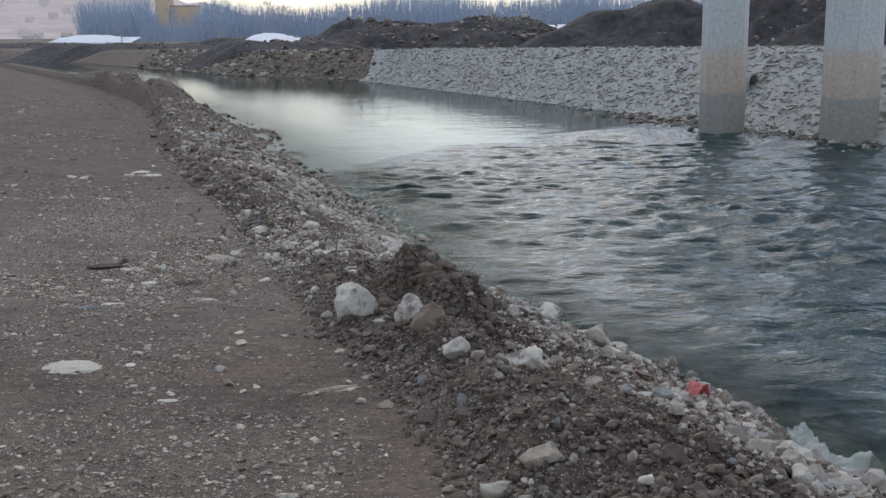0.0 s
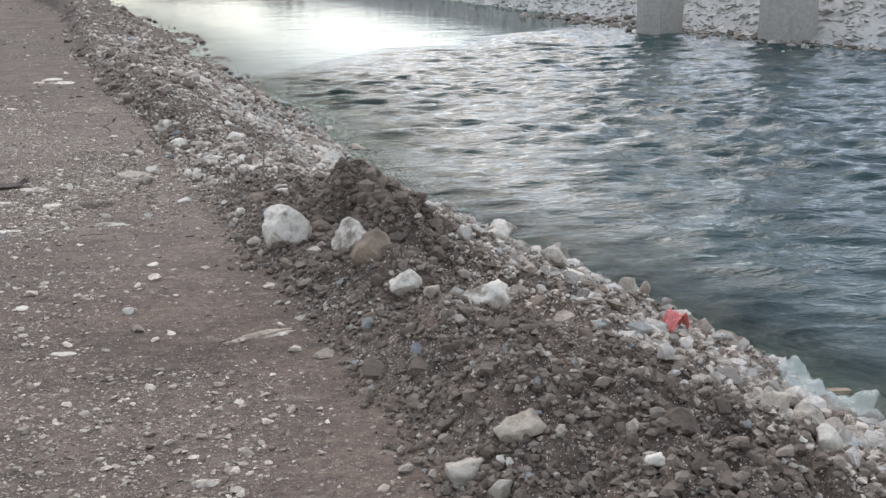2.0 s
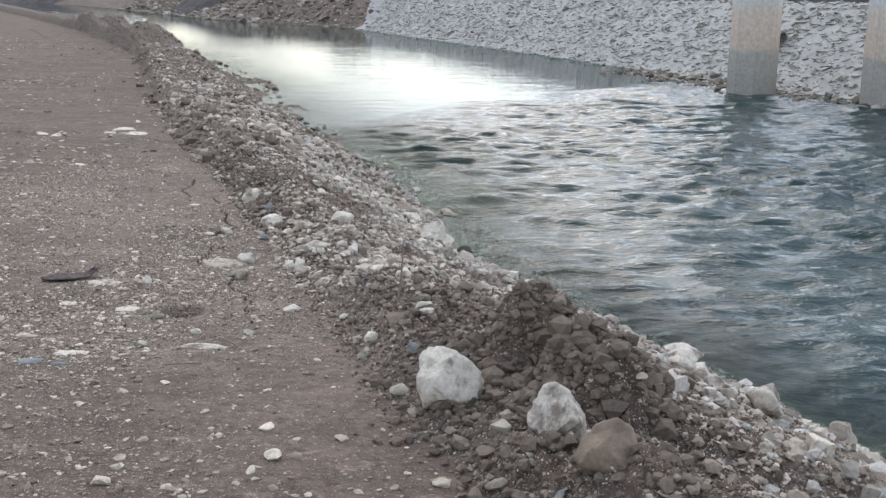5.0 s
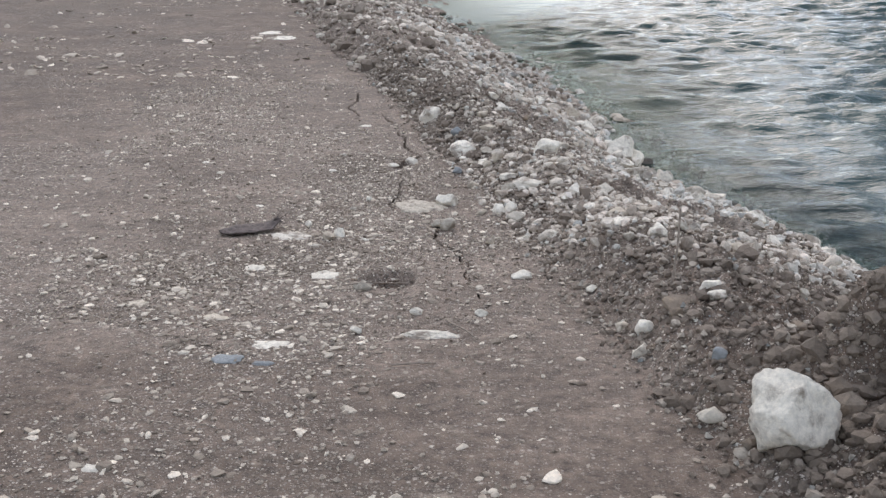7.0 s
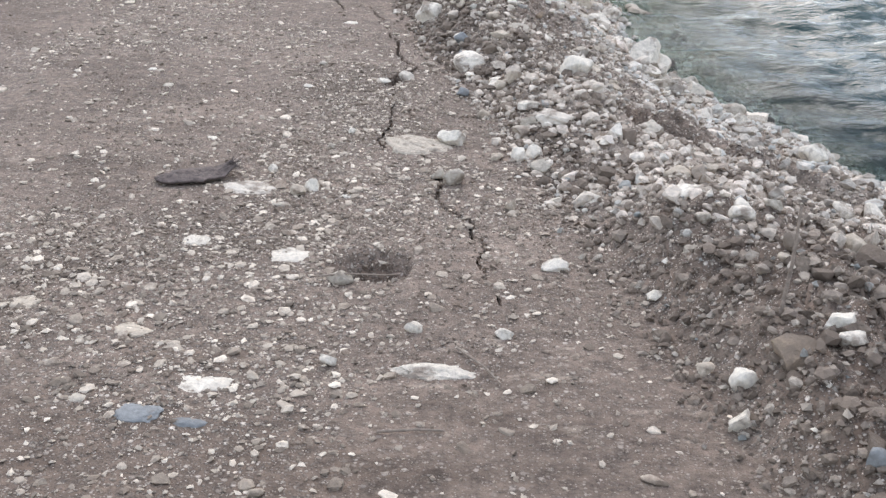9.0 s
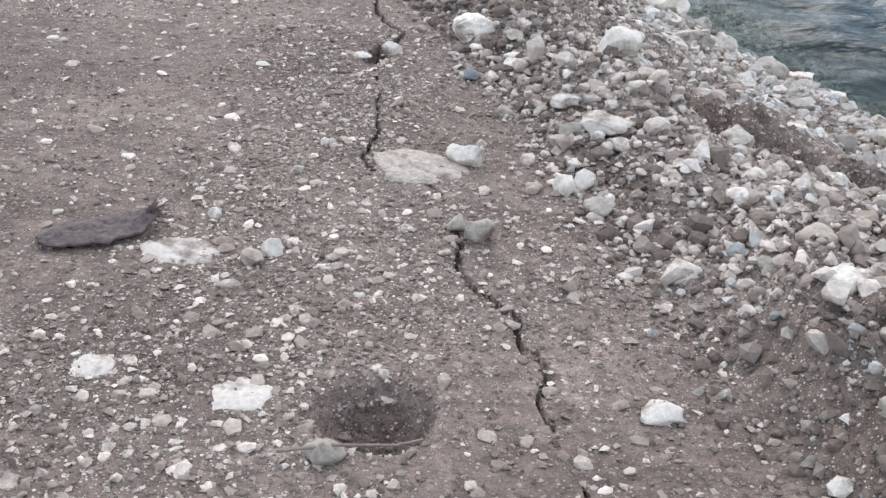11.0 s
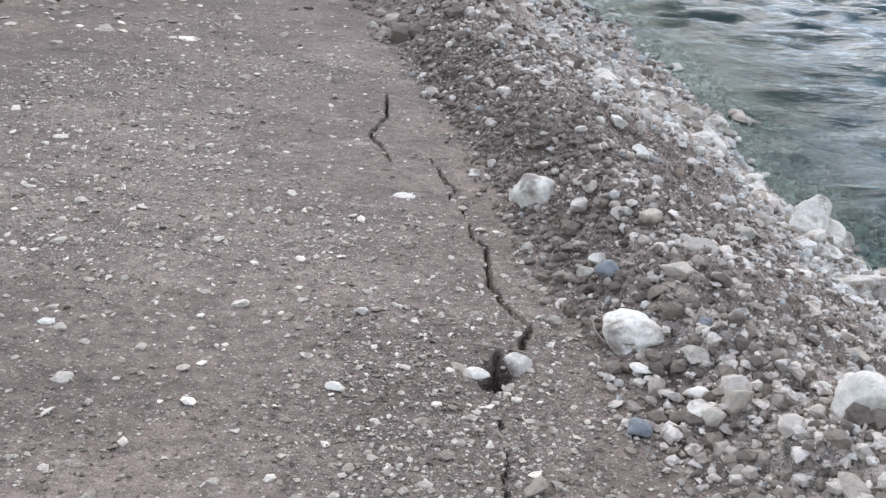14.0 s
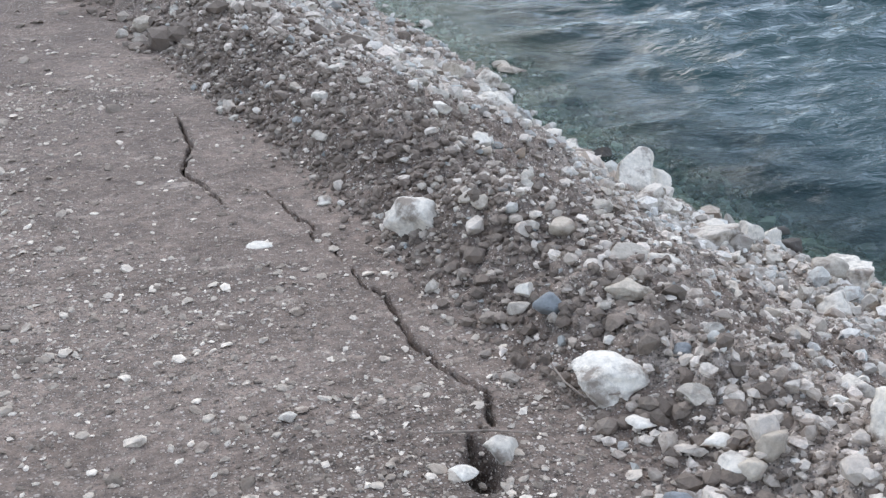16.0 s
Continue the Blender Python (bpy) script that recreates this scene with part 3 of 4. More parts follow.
        p = np.stack([p[..., 0] * ct - p[..., 2] * st, p[..., 1], p[..., 0] * st + p[..., 2] * ct], -1)
        c, s = np.cos(turn)[:, None], np.sin(turn)[:, None]
        p = np.stack([p[..., 0] * c - p[..., 1] * s, p[..., 0] * s + p[..., 1] * c, p[..., 2]], -1)
        p += np.stack([x[ids], y[ids], z[ids] + sz * (0.5 - sink)], -1)[:, None, :]
        all_v.append(p.reshape(-1, 3))
        all_f.append((f[None] + (np.arange(m) * len(v))[:, None, None] + start).reshape(-1, 3))
        start += m * len(v)
    return new(name, mesh_from(name, np.concatenate(all_v), np.concatenate(all_f), material, False))


def spread(n, y0, y1, s0, s1, power=1.0):
    """Random places in a strip along the ridge, denser at its start."""
    y = y0 + (y1 - y0) * rng.uniform(0, 1, n) ** power
    s = rng.uniform(s0, s1, n)
    return foot_x(y) + s, y, s


def lognormal(n, median, sigma, low, high):
    return np.clip(median * np.exp(rng.normal(0, sigma, n)), low, high)


def build_gravel():
    for name, count, sizes, shapes, far, label in (
            ("ridge_chips", 90000, (0.019, 0.45, 0.008, 0.045), TINY, 15.5, "fine angular chips and crumbs over the earth ridge"),
            ("ridge_grit", 32000, (0.027, 0.42, 0.014, 0.06), SMALL, 17, "small dusty gravel over the earth ridge"),
            ("ridge_gravel", 6500, (0.046, 0.45, 0.022, 0.12), LARGE, 18, "coarse dusty gravel and clods on the earth ridge")):
        x, y, s = spread(count, 2.8, far, -0.14, 2.9, 1.2)
        keep = rng.uniform(0, 1, count) < np.clip(0.42 + 0.9 * vnoise(x * 1.4, y * 1.4, 78), 0, 1) * smooth(-0.18, 0.08, s) * (1 - (0.35 if name == "ridge_chips" else 0.8) * soil(x, y))
        if name != "ridge_chips":
            keep &= rng.uniform(0, 1, count) < 0.4 + 0.6 * smooth(7.5, 9.0, y)
        x, y, s = x[keep], y[keep], s[keep]
        size = lognormal(len(x), *sizes)
        pale = y + 0.8 * fbm(x * 1.5, y * 1.5, 3, 80) + rng.normal(0, 0.5, len(x)) > 8.75
        pale |= (s > 1.0 + 0.25 * fbm(x * 2, y * 2, 2, 87)) & (y < 8)
        pale &= rng.uniform(0, 1, len(x)) < 0.35 + 0.5 * smooth(8.6, 9.0, y) * (1 - smooth(10.7, 11.3, y)) + 0.65 * smooth(0.12, 0.5, s + 0.25 * fbm(x * 2, y * 2, 2, 83)) * smooth(-0.35, 0.05, fbm(x * 1.1, y * 1.1, 3, 82))
        pale &= rng.uniform(0, 1, len(x)) < 1 - 0.62 * smooth(10.9, 11.8, y) * (1 - smooth(1.3, 1.7, s))
        some = pale | (rng.uniform(0, 1, len(x)) < 0.4) if name == "ridge_gravel" else pale | True
        dark, light = some & ~pale, some & pale
        tagged(scatter(name, x[dark], y[dark], size[dark], BERM_STONE, shapes, 0.25), label, "gravel", kind="stuff")
        tagged(scatter("pale_" + name, x[light], y[light], size[light], PALE_STONE, shapes, 0.25), label.replace("earth ridge", "pale stony ridge"), "gravel", kind="stuff")
    x, y = rng.normal(-0.08, 0.24, 1500), rng.normal(6.95, 0.35, 1500)
    tagged(scatter("ridge_clods", x, y, lognormal(1500, 0.04, 0.45, 0.015, 0.11), CLOD, SMALL, 0.35, (0.6, 1.0)), "crumbled brown earth clods heaped on the ridge", "clods", kind="stuff")
    x, y, s = spread(9000, 2.8, 9.4, -0.12, 2.0, 1.0)
    keep = rng.uniform(0, 1, len(x)) < smooth(0.25, 0.65, vnoise(x * 2.2, y * 2.2, 79)) * (1 - smooth(7.9, 9.3, y)) * smooth(-0.15, 0.15, s) * (1 - smooth(1.2, 1.6, s))
    x, y = x[keep], y[keep]
    size = np.sort(lognormal(len(x), 0.032, 0.45, 0.014, 0.08))
    for kind, few in (("ridge_crumbs", size < 0.05), ("ridge_lumps", size >= 0.05)):
        tagged(scatter(kind, x[few], y[few], size[few], CLOD, SMALL if kind == "ridge_crumbs" else LARGE, 0.5, (0.55, 0.9)), "lumps of damp brown earth along the ridge", "clods", kind="stuff")
    x, y, s = spread(2600, 9.0, 16, -0.02, 0.6, 1.0)
    keep = rng.uniform(0, 1, len(x)) < 1 - smooth(0.25, 0.6, s)
    x, y = x[keep], y[keep]
    tagged(scatter("slope_crumbs", x, y, lognormal(len(x), 0.028, 0.45, 0.012, 0.08), CLOD, SMALL, 0.35, (0.6, 0.9)), "brown earth crumbs on the side of the ridge", "clods", kind="stuff")
    x, y, s = spread(8000, 8.3, 15.5, 0.1, 2.7, 1.0)
    keep = rng.uniform(0, 1, len(x)) < smooth(0.15, 0.6, s + 0.25 * fbm(x * 2, y * 2, 2, 83)) * (0.3 + 0.7 * smooth(-0.35, 0.05, fbm(x * 1.1, y * 1.1, 3, 82))) * (1 - 0.85 * soil(x, y)) * (1 - 0.5 * smooth(10.9, 11.8, y) * (1 - smooth(1.4, 1.8, s)))
    x, y, s = x[keep], y[keep], s[keep]
    for kind, few, stone in (("ridge_pebbles", s < 0.8, PALE_STONE), ("crest_pebbles", s >= 0.8, SHORE_STONE)):
        tagged(scatter(kind, x[few], y[few], lognormal(int(few.sum()), 0.04, 0.38, 0.02, 0.095), stone, MEDIUM if kind == "crest_pebbles" else LARGE, 0.36, (0.5, 0.9)), "dusty pale pebbles packed on the stony ridge", "gravel", kind="stuff")
    x, y, s = spread(12000, 2.8, 24, 1.0, 4.6, 1.35)
    keep = rng.uniform(0, 1, len(x)) < np.where(y < 7.5, smooth(0.9, 1.6, s), smooth(1.0, 2.4, s))
    x, y = x[keep], y[keep]
    tagged(scatter("shore_gravel", x, y, lognormal(len(x), 0.05, 0.5, 0.022, 0.16), SHORE_STONE, MEDIUM), "pale washed gravel along the water's edge", "gravel", kind="stuff")
    x, y, s = spread(78000, 2.8, 15, -3.2, 0.0, 1.05)
    keep = rng.uniform(0, 1, len(x)) < stony(x, y) * (0.25 + 0.75 * smooth(-2.5, -2.2, s))
    x, y = x[keep], y[keep]
    tagged(scatter("road_chips", x, y, lognormal(len(x), 0.0135, 0.45, 0.006, 0.036), ROAD_STONE, TINY, 0.3, (0.25, 0.6)), "fine pale chips pressed into the dirt track", "gravel", kind="stuff")
    x, y, s = spread(26000, 7.6, 11.2, -2.0, 0.0, 1.0)
    keep = rng.uniform(0, 1, len(x)) < (0.12 + 0.88 * stony(x, y)) * smooth(0.25, 0.6, vnoise(x * 2.3, y * 2.3, 88))
    x, y = x[keep], y[keep]
    tagged(scatter("track_crumbs", x, y, lognormal(len(x), 0.0115, 0.4, 0.006, 0.026), CRUMB, TINY, 0.25, (0.35, 0.7)), "dense fine gravel over the stony stretch of track", "gravel", kind="stuff")
    x, y, s = spread(21000, 2.8, 16, -3.4, 0.0, 1.1)
    keep = rng.uniform(0, 1, len(x)) < stony(x, y) * (0.25 + 0.75 * smooth(-2.5, -2.2, s))
    x, y = x[keep], y[keep]
    tagged(scatter("road_grit", x, y, lognormal(len(x), 0.023, 0.42, 0.012, 0.05), ROAD_STONE, SMALL, 0.38, (0.25, 0.55)), "small pale stones pressed into the dirt track", "gravel", kind="stuff")
    x, y, s = spread(2200, -4, 2.9, -0.1, 3.6, 1.0)
    tagged(scatter("hind_ridge_gravel", x, y, lognormal(len(x), 0.05, 0.45, 0.02, 0.13), BERM_STONE, SMALL), "dusty gravel on the near end of the ridge", "gravel", kind="stuff")
    x, y, s = spread(2600, -4, 2.9, 1.0, 4.4, 1.0)
    tagged(scatter("hind_shore_gravel", x, y, lognormal(len(x), 0.05, 0.5, 0.022, 0.16), SHORE_STONE, SMALL), "pale washed gravel along the near end of the shore", "gravel", kind="stuff")
    x, y, s = spread(1500, -4, 2.9, -4, 0.0, 1.0)
    tagged(scatter("hind_road_gravel", x, y, lognormal(len(x), 0.025, 0.45, 0.012, 0.06), ROAD_STONE, TINY, 0.3, (0.3, 0.6)), "small pale stones on the near end of the track", "gravel", kind="stuff")
    x, y, s = spread(170, 3, 17, -2.6, -0.05, 1.0)
    tagged(scatter("road_gravel", x, y, lognormal(len(x), 0.05, 0.3, 0.035, 0.09), ROAD_STONE, LARGE, 0.35, (0.3, 0.5)), "loose pale stones on the dirt track", "gravel", kind="stuff")
    x, y, s = spread(9000, 15.5, 62, -0.2, 4.3, 1.5)
    keep = rng.uniform(0, 1, len(x)) < 0.1 + 0.7 * smooth(0.4, 0.7, vnoise(x * 0.9, y * 0.6, 35))
    x, y = x[keep], y[keep]
    tagged(scatter("distant_gravel", x, y, lognormal(len(x), 0.07, 0.45, 0.03, 0.26), BERM_STONE, SMALL), "stones and clods on the far stretch of ridge", "gravel", kind="stuff")
    x, y, s = spread(8000, 14.5, 40, 0.2, 3.6, 1.5)
    keep = rng.uniform(0, 1, len(x)) < 0.15 + 0.85 * smooth(0.35, 0.6, vnoise(x * 0.8, y * 0.5, 37)) * (1 - smooth(26, 40, y))
    x, y = x[keep], y[keep]
    tagged(scatter("distant_pale_gravel", x, y, lognormal(len(x), 0.06, 0.5, 0.025, 0.25), PALE_STONE, SMALL), "pale stones on the far stretch of ridge", "gravel", kind="stuff")
    x, y, s = spread(2600, 15, 50, -5, 0.0, 1.4)
    keep = rng.uniform(0, 1, len(x)) < 0.15 + smooth(0.45, 0.7, vnoise(x * 0.8, y * 0.5, 33))
    x, y = x[keep], y[keep]
    tagged(scatter("distant_road_gravel", x, y, lognormal(len(x), 0.06, 0.5, 0.03, 0.2), ROAD_STONE, SMALL, 0.4, (0.15, 0.35)), "pale stones strewn over the far dirt track", "gravel", kind="stuff")


build_gravel()


def riprap():
    """Rough stone facing of the opposite bank, laid in mortar."""
    ys, qs = np.linspace(8, 82, 330), np.linspace(-1.2, 5.0, 40)
    y, q = np.meshgrid(ys, qs, indexing="ij")
    y = y + 0.95 * q * smooth(40, 82, y)
    x = far_x(y) + q
    z = far_bank(x, y) + 0.09 + 0.035 * fbm(x * 2.2, y * 2.2, 4, 91) - 0.25 * smooth(4.6, 5.0, q)
    bed = new("revetment", mesh_from("revetment", np.stack([x, y, z], -1).reshape(-1, 3), grid_faces(330, 40), MORTAR))
    tagged(bed, "grey mortared stone slope of the opposite bank", "river bank", kind="structure")
    n = 16000
    q = rng.uniform(-0.9, 4.8, n)
    y = 12 + (69 + 0.95 * q) * rng.uniform(0, 1, n) ** 0.9
    ob = scatter("riprap", far_x(y) + q, y, lognormal(n, 0.25, 0.4, 0.1, 0.55), RIPRAP_STONE, TINY, 0.4, (0.22, 0.4), lambda x, y: far_bank(x, y) + 0.07)
    tagged(ob, "grey stone riprap facing the opposite river bank", "riprap", kind="stuff")
    n = 1500
    y = 20 + 26 * rng.uniform(0, 1, n)
    q = rng.normal(-1.0, 0.7, n)
    ob = scatter("toe_stones", far_x(y) + q, y, lognormal(n, 0.18, 0.45, 0.08, 0.5), RUBBLE_STONE, MEDIUM, 0.2, (0.5, 0.8), lambda x, y: np.maximum(land(x, y), WATER - 0.05))
    tagged(ob, "dark wet rubble round the foot of the piers", "rubble", kind="stuff")
    n = 2200
    q = rng.uniform(-0.5, 6, n)
    y = 81 + 0.95 * q + 42 * rng.uniform(0, 1, n)
    ob = scatter("bank_rubble", far_x(y) + q, y, lognormal(n, 0.26, 0.5, 0.1, 0.9), RUBBLE_STONE, MEDIUM, 0.4, (0.4, 0.7))
    tagged(ob, "dark rubble on the distant river bank", "rubble", kind="stuff")


riprap()

NAMES = {
    "white": "pale chalky limestone rock on the gravel ridge",
    "smear": "pale limestone rock smeared with brown mud",
    "brown": "brown mud-coated rock in the earth ridge",
    "tan": "dusty tan stone lying in gravel",
    "grey": "rounded grey stone lying in gravel",
    "blue": "smooth blue-grey stone among brown gravel",
    "dusty": "low cake of crushed pale grit on the track",
    "clod": "crumbly brown earth clod on the ridge",
    "dark": "dark wet rock at the water's edge",
}


def rock(x, y, w, d, h, tone, flat=False, turn=0.0):
    """One loose rock, w wide, d deep and h high, resting in the ground."""
    random = np.random.default_rng(int(abs(x * 1000) * 31 + y * 1000))
    if not flat:
        w, d = w * 1.08, d * 1.15
        h = min(h * 1.18, w * 1.06)
    v, f = stone_shape(5 if w > 0.24 else 4 if w > 0.12 else 3, random, 3 if flat else 10, 0.0, 0.74 if flat else 0.42, 0.95 if flat else 0.84)
    o = random.uniform(0, 50)
    coarse = fbm(v[:, 0] * 1.5 + v[:, 2] * 0.9 + o, v[:, 1] * 1.5 + v[:, 2] * 1.3 + o, 2, 3)
    knob = fbm(v[:, 0] * 3.1 - v[:, 2] * 2.2 + o, v[:, 1] * 3.1 + v[:, 2] * 1.7 - o, 3, 14)
    fine = fbm(v[:, 0] * 7 + v[:, 2] * 6 + o, v[:, 1] * 7 - v[:, 2] * 5, 4, 4)
    gritty = flat or tone in ("clod", "dusty")
    v = v * (1 + (0.28 if flat else 0.2) * coarse + (0.12 if gritty else 0.05) * knob + (0.2 if gritty else 0.07) * fine)[:, None]
    v = v / np.abs(v).max(0)
    if flat:
        v[:, :2] = np.sign(v[:, :2]) * np.abs(v[:, :2]) ** 0.75
    v = v * np.array([w, d, h]) * 0.5
    a = turn + random.uniform(-0.12, 0.12) if flat else random.uniform(-0.5, 0.5)
    v = np.stack([v[:, 0] * np.cos(a) - v[:, 1] * np.sin(a), v[:, 0] * np.sin(a) + v[:, 1] * np.cos(a), v[:, 2]], -1)
    name = "rock" if w > 0.11 else "stone"
    ob = new(name, mesh_from(name, v, f, TONES[tone]))
    ground = float(land(np.array([x]), np.array([y]))[0])
    low = WATER - 0.06 if ground < WATER else ground
    ob.location = (x, y, low + h * (-0.22 if flat else 0.22))
    label = "flat pale stone pressed into the dirt track" if flat and tone == "white" else ("flat stone pressed into the dirt track" if flat else NAMES[tone])
    return tagged(ob, label, name, "rocks on the bank" if name == "rock" else "stones on the bank")


rock(-0.55, 6.79, 0.261, 0.204, 0.295, "white")
rock(-0.18, 6.27, 0.23, 0.18, 0.27, "smear")
rock(-0.10, 5.81, 0.2, 0.16, 0.21, "brown")
rock(0.03, 5.48, 0.14, 0.11, 0.1, "white")
rock(0.34, 5.28, 0.195, 0.15, 0.17, "white")
rock(0.62, 4.59, 0.096, 0.075, 0.051, "grey")
rock(0.05, 4.76, 0.058, 0.046, 0.070, "blue")
rock(-0.59, 6.09, 0.073, 0.057, 0.029, "tan")
rock(1.12, 7.33, 0.184, 0.143, 0.140, "white")
rock(0.85, 7.02, 0.171, 0.133, 0.118, "white")
rock(1.59, 7.16, 0.154, 0.120, 0.111, "tan")
rock(0.14, 5.37, 0.069, 0.053, 0.060, "tan")
rock(0.22, 4.89, 0.061, 0.047, 0.031, "grey")
rock(0.62, 5.49, 0.041, 0.032, 0.043, "white")
rock(0.49, 4.58, 0.063, 0.049, 0.059, "grey")
rock(0.15, 3.92, 0.132, 0.103, 0.079, "grey")
rock(0.32, 3.93, 0.151, 0.118, 0.095, "tan")
rock(0.24, 3.74, 0.070, 0.055, 0.066, "grey")
rock(-0.12, 4.59, 0.067, 0.052, 0.063, "tan")
rock(0.63, 3.66, 0.056, 0.044, 0.042, "white")
rock(0.52, 3.51, 0.056, 0.044, 0.043, "tan")
rock(0.54, 3.38, 0.048, 0.038, 0.042, "white")
rock(1.27, 4.05, 0.110, 0.086, 0.112, "white")
rock(1.19, 4.32, 0.186, 0.145, 0.152, "tan")
rock(1.35, 4.39, 0.120, 0.094, 0.112, "grey")
rock(3.76, 6.98, 0.206, 0.161, 0.171, "white")
rock(2.28, 6.52, 0.144, 0.112, 0.105, "tan")
rock(-0.93, 7.52, 0.074, 0.058, 0.065, "white")
rock(-0.91, 7.67, 0.072, 0.056, 0.086, "white")
rock(-0.99, 7.80, 0.061, 0.048, 0.038, "tan")
rock(-0.66, 7.71, 0.090, 0.070, 0.047, "white")
rock(-0.76, 7.00, 0.087, 0.068, 0.058, "grey")
rock(-2.62, 8.53, 0.119, 0.119, 0.030, "white", flat=True)
rock(-2.28, 8.46, 0.153, 0.153, 0.034, "white", flat=True)
rock(-2.33, 7.59, 0.130, 0.121, 0.030, "white", flat=True)
rock(-2.07, 8.28, 0.081, 0.063, 0.05, "grey")
rock(-2.60, 7.47, 0.058, 0.058, 0.030, "grey", flat=True)
rock(-2.42, 7.42, 0.13, 0.09, 0.030, "blue", flat=True)
rock(-2.29, 7.4, 0.11, 0.05, 0.030, "blue", flat=True)
rock(-2.96, 7.96, 0.099, 0.099, 0.030, "tan", flat=True)
rock(-1.39, 8.48, 0.109, 0.085, 0.043, "white")
rock(-1.71, 7.74, 0.269, 0.097, 0.059, "white", flat=True)
rock(-2.60, 7.85, 0.135, 0.090, 0.030, "tan", flat=True)
rock(-1.53, 7.96, 0.059, 0.046, 0.033, "white")
rock(-1.80, 7.97, 0.056, 0.044, 0.034, "white")
rock(-2.01, 7.76, 0.053, 0.042, 0.040, "white")
rock(-2.58, 9.07, 0.27, 0.19, 0.06, "smear", flat=True)
rock(-1.48, 9.62, 0.073, 0.057, 0.063, "white")
rock(-0.67, 7.77, 0.086, 0.067, 0.055, "white")
rock(-1.54, 9.58, 0.077, 0.060, 0.085, "white")
rock(-1.44, 9.46, 0.105, 0.082, 0.058, "grey")
rock(-1.40, 9.96, 0.18, 0.1, 0.05, "smear")
rock(-1.51, 10.18, 0.116, 0.091, 0.047, "white")
rock(-1.51, 9.95, 0.080, 0.063, 0.067, "grey")
rock(-1.73, 10.21, 0.062, 0.048, 0.052, "tan")
rock(-1.86, 10.57, 0.075, 0.059, 0.052, "blue")
rock(-1.68, 10.62, 0.076, 0.059, 0.056, "tan")
rock(-1.85, 9.77, 0.121, 0.094, 0.085, "white")
rock(-2.31, 9.87, 0.039, 0.030, 0.031, "white")
rock(-2.36, 9.64, 0.045, 0.035, 0.033, "grey")
rock(-1.80, 9.24, 0.09, 0.08, 0.08, "grey")
rock(-1.85, 9.3, 0.07, 0.06, 0.05, "grey")
rock(-1.64, 9.58, 0.064, 0.050, 0.031, "tan")
rock(-2.20, 12.21, 0.21, 0.16, 0.15, "white")
rock(-1.875, 11.05, 0.2, 0.2, 0.1, "white")
rock(-2.19, 10.87, 0.093, 0.073, 0.060, "white")
rock(-1.83, 10.88, 0.085, 0.066, 0.034, "white")
rock(-1.93, 11.41, 0.090, 0.070, 0.093, "blue")
rock(-1.96, 11.56, 0.067, 0.052, 0.063, "white")
rock(-1.66, 11.10, 0.063, 0.049, 0.056, "blue")
rock(-1.70, 11.39, 0.140, 0.109, 0.056, "tan")
rock(-1.70, 10.75, 0.070, 0.054, 0.038, "white")
rock(-2.48, 12.68, 0.077, 0.060, 0.031, "white")
rock(-2.74, 12.32, 0.113, 0.082, 0.030, "white", flat=True)
rock(-2.67, 10.64, 0.053, 0.041, 0.021, "white")
rock(-2.30, 10.80, 0.070, 0.055, 0.028, "white")
rock(-0.05, 15.60, 0.188, 0.146, 0.225, "white")
rock(-0.60, 15.69, 0.209, 0.163, 0.187, "white")
rock(-0.26, 16.15, 0.296, 0.231, 0.172, "dark")
rock(-0.94, 16.71, 0.325, 0.254, 0.130, "white")
rock(-0.72, 17.92, 0.265, 0.206, 0.160, "white")
rock(-0.35, 18.58, 0.237, 0.185, 0.095, "tan")
rock(-1.61, 10.66, 0.089, 0.069, 0.071, "tan")
rock(-1.62, 11.66, 0.135, 0.106, 0.064, "grey")
rock(-3.41, 16.10, 0.209, 0.163, 0.095, "tan")
rock(-1.70, 10.65, 0.089, 0.070, 0.054, "white")
rock(0.73, 14.17, 0.221, 0.172, 0.118, "white")
rock(0.54, 14.72, 0.154, 0.120, 0.086, "dark")
rock(-2.69, 11.13, 0.053, 0.042, 0.023, "white")
rock(-1.97, 5.76, 0.327, 0.327, 0.072, "white", flat=True)
rock(-4.97, 18.69, 0.418, 0.418, 0.092, "white", flat=True)
rock(-0.59, 3.98, 0.094, 0.075, 0.030, "white", flat=True)
rock(-5.30, 19.39, 0.419, 0.419, 0.092, "white", flat=True)
rock(-2.56, 6.56, 0.069, 0.058, 0.030, "white", flat=True)
rock(-1.99, 9.72, 0.39, 0.3, 0.1, "dusty", flat=True)
rock(-2.90, 9.67, 0.054, 0.052, 0.030, "white", flat=True)
rock(-2.41, 8.93, 0.098, 0.049, 0.030, "grey", flat=True)
rock(-2.38, 9.04, 0.069, 0.054, 0.046, "tan")
rock(-2.33, 9.10, 0.065, 0.051, 0.057, "white")
rock(-2.54, 9.30, 0.049, 0.038, 0.035, "white")
rock(-1.25, 9.06, 0.098, 0.077, 0.062, "white")
rock(-1.55, 8.99, 0.056, 0.044, 0.058, "tan")
rock(-2.08, 8.91, 0.037, 0.037, 0.030, "white", flat=True)
rock(-2.18, 9.04, 0.068, 0.034, 0.030, "white", flat=True)
rock(-3.38, 10.51, 0.074, 0.074, 0.030, "grey", flat=True)
rock(-3.57, 10.82, 0.056, 0.047, 0.030, "white", flat=True)
rock(-0.50, 5.41, 0.121, 0.121, 0.030, "white", flat=True)
rock(-0.71, 7.22, 0.053, 0.041, 0.061, "blue")
rock(-2.28, 7.59, 0.128, 0.128, 0.030, "white", flat=True)
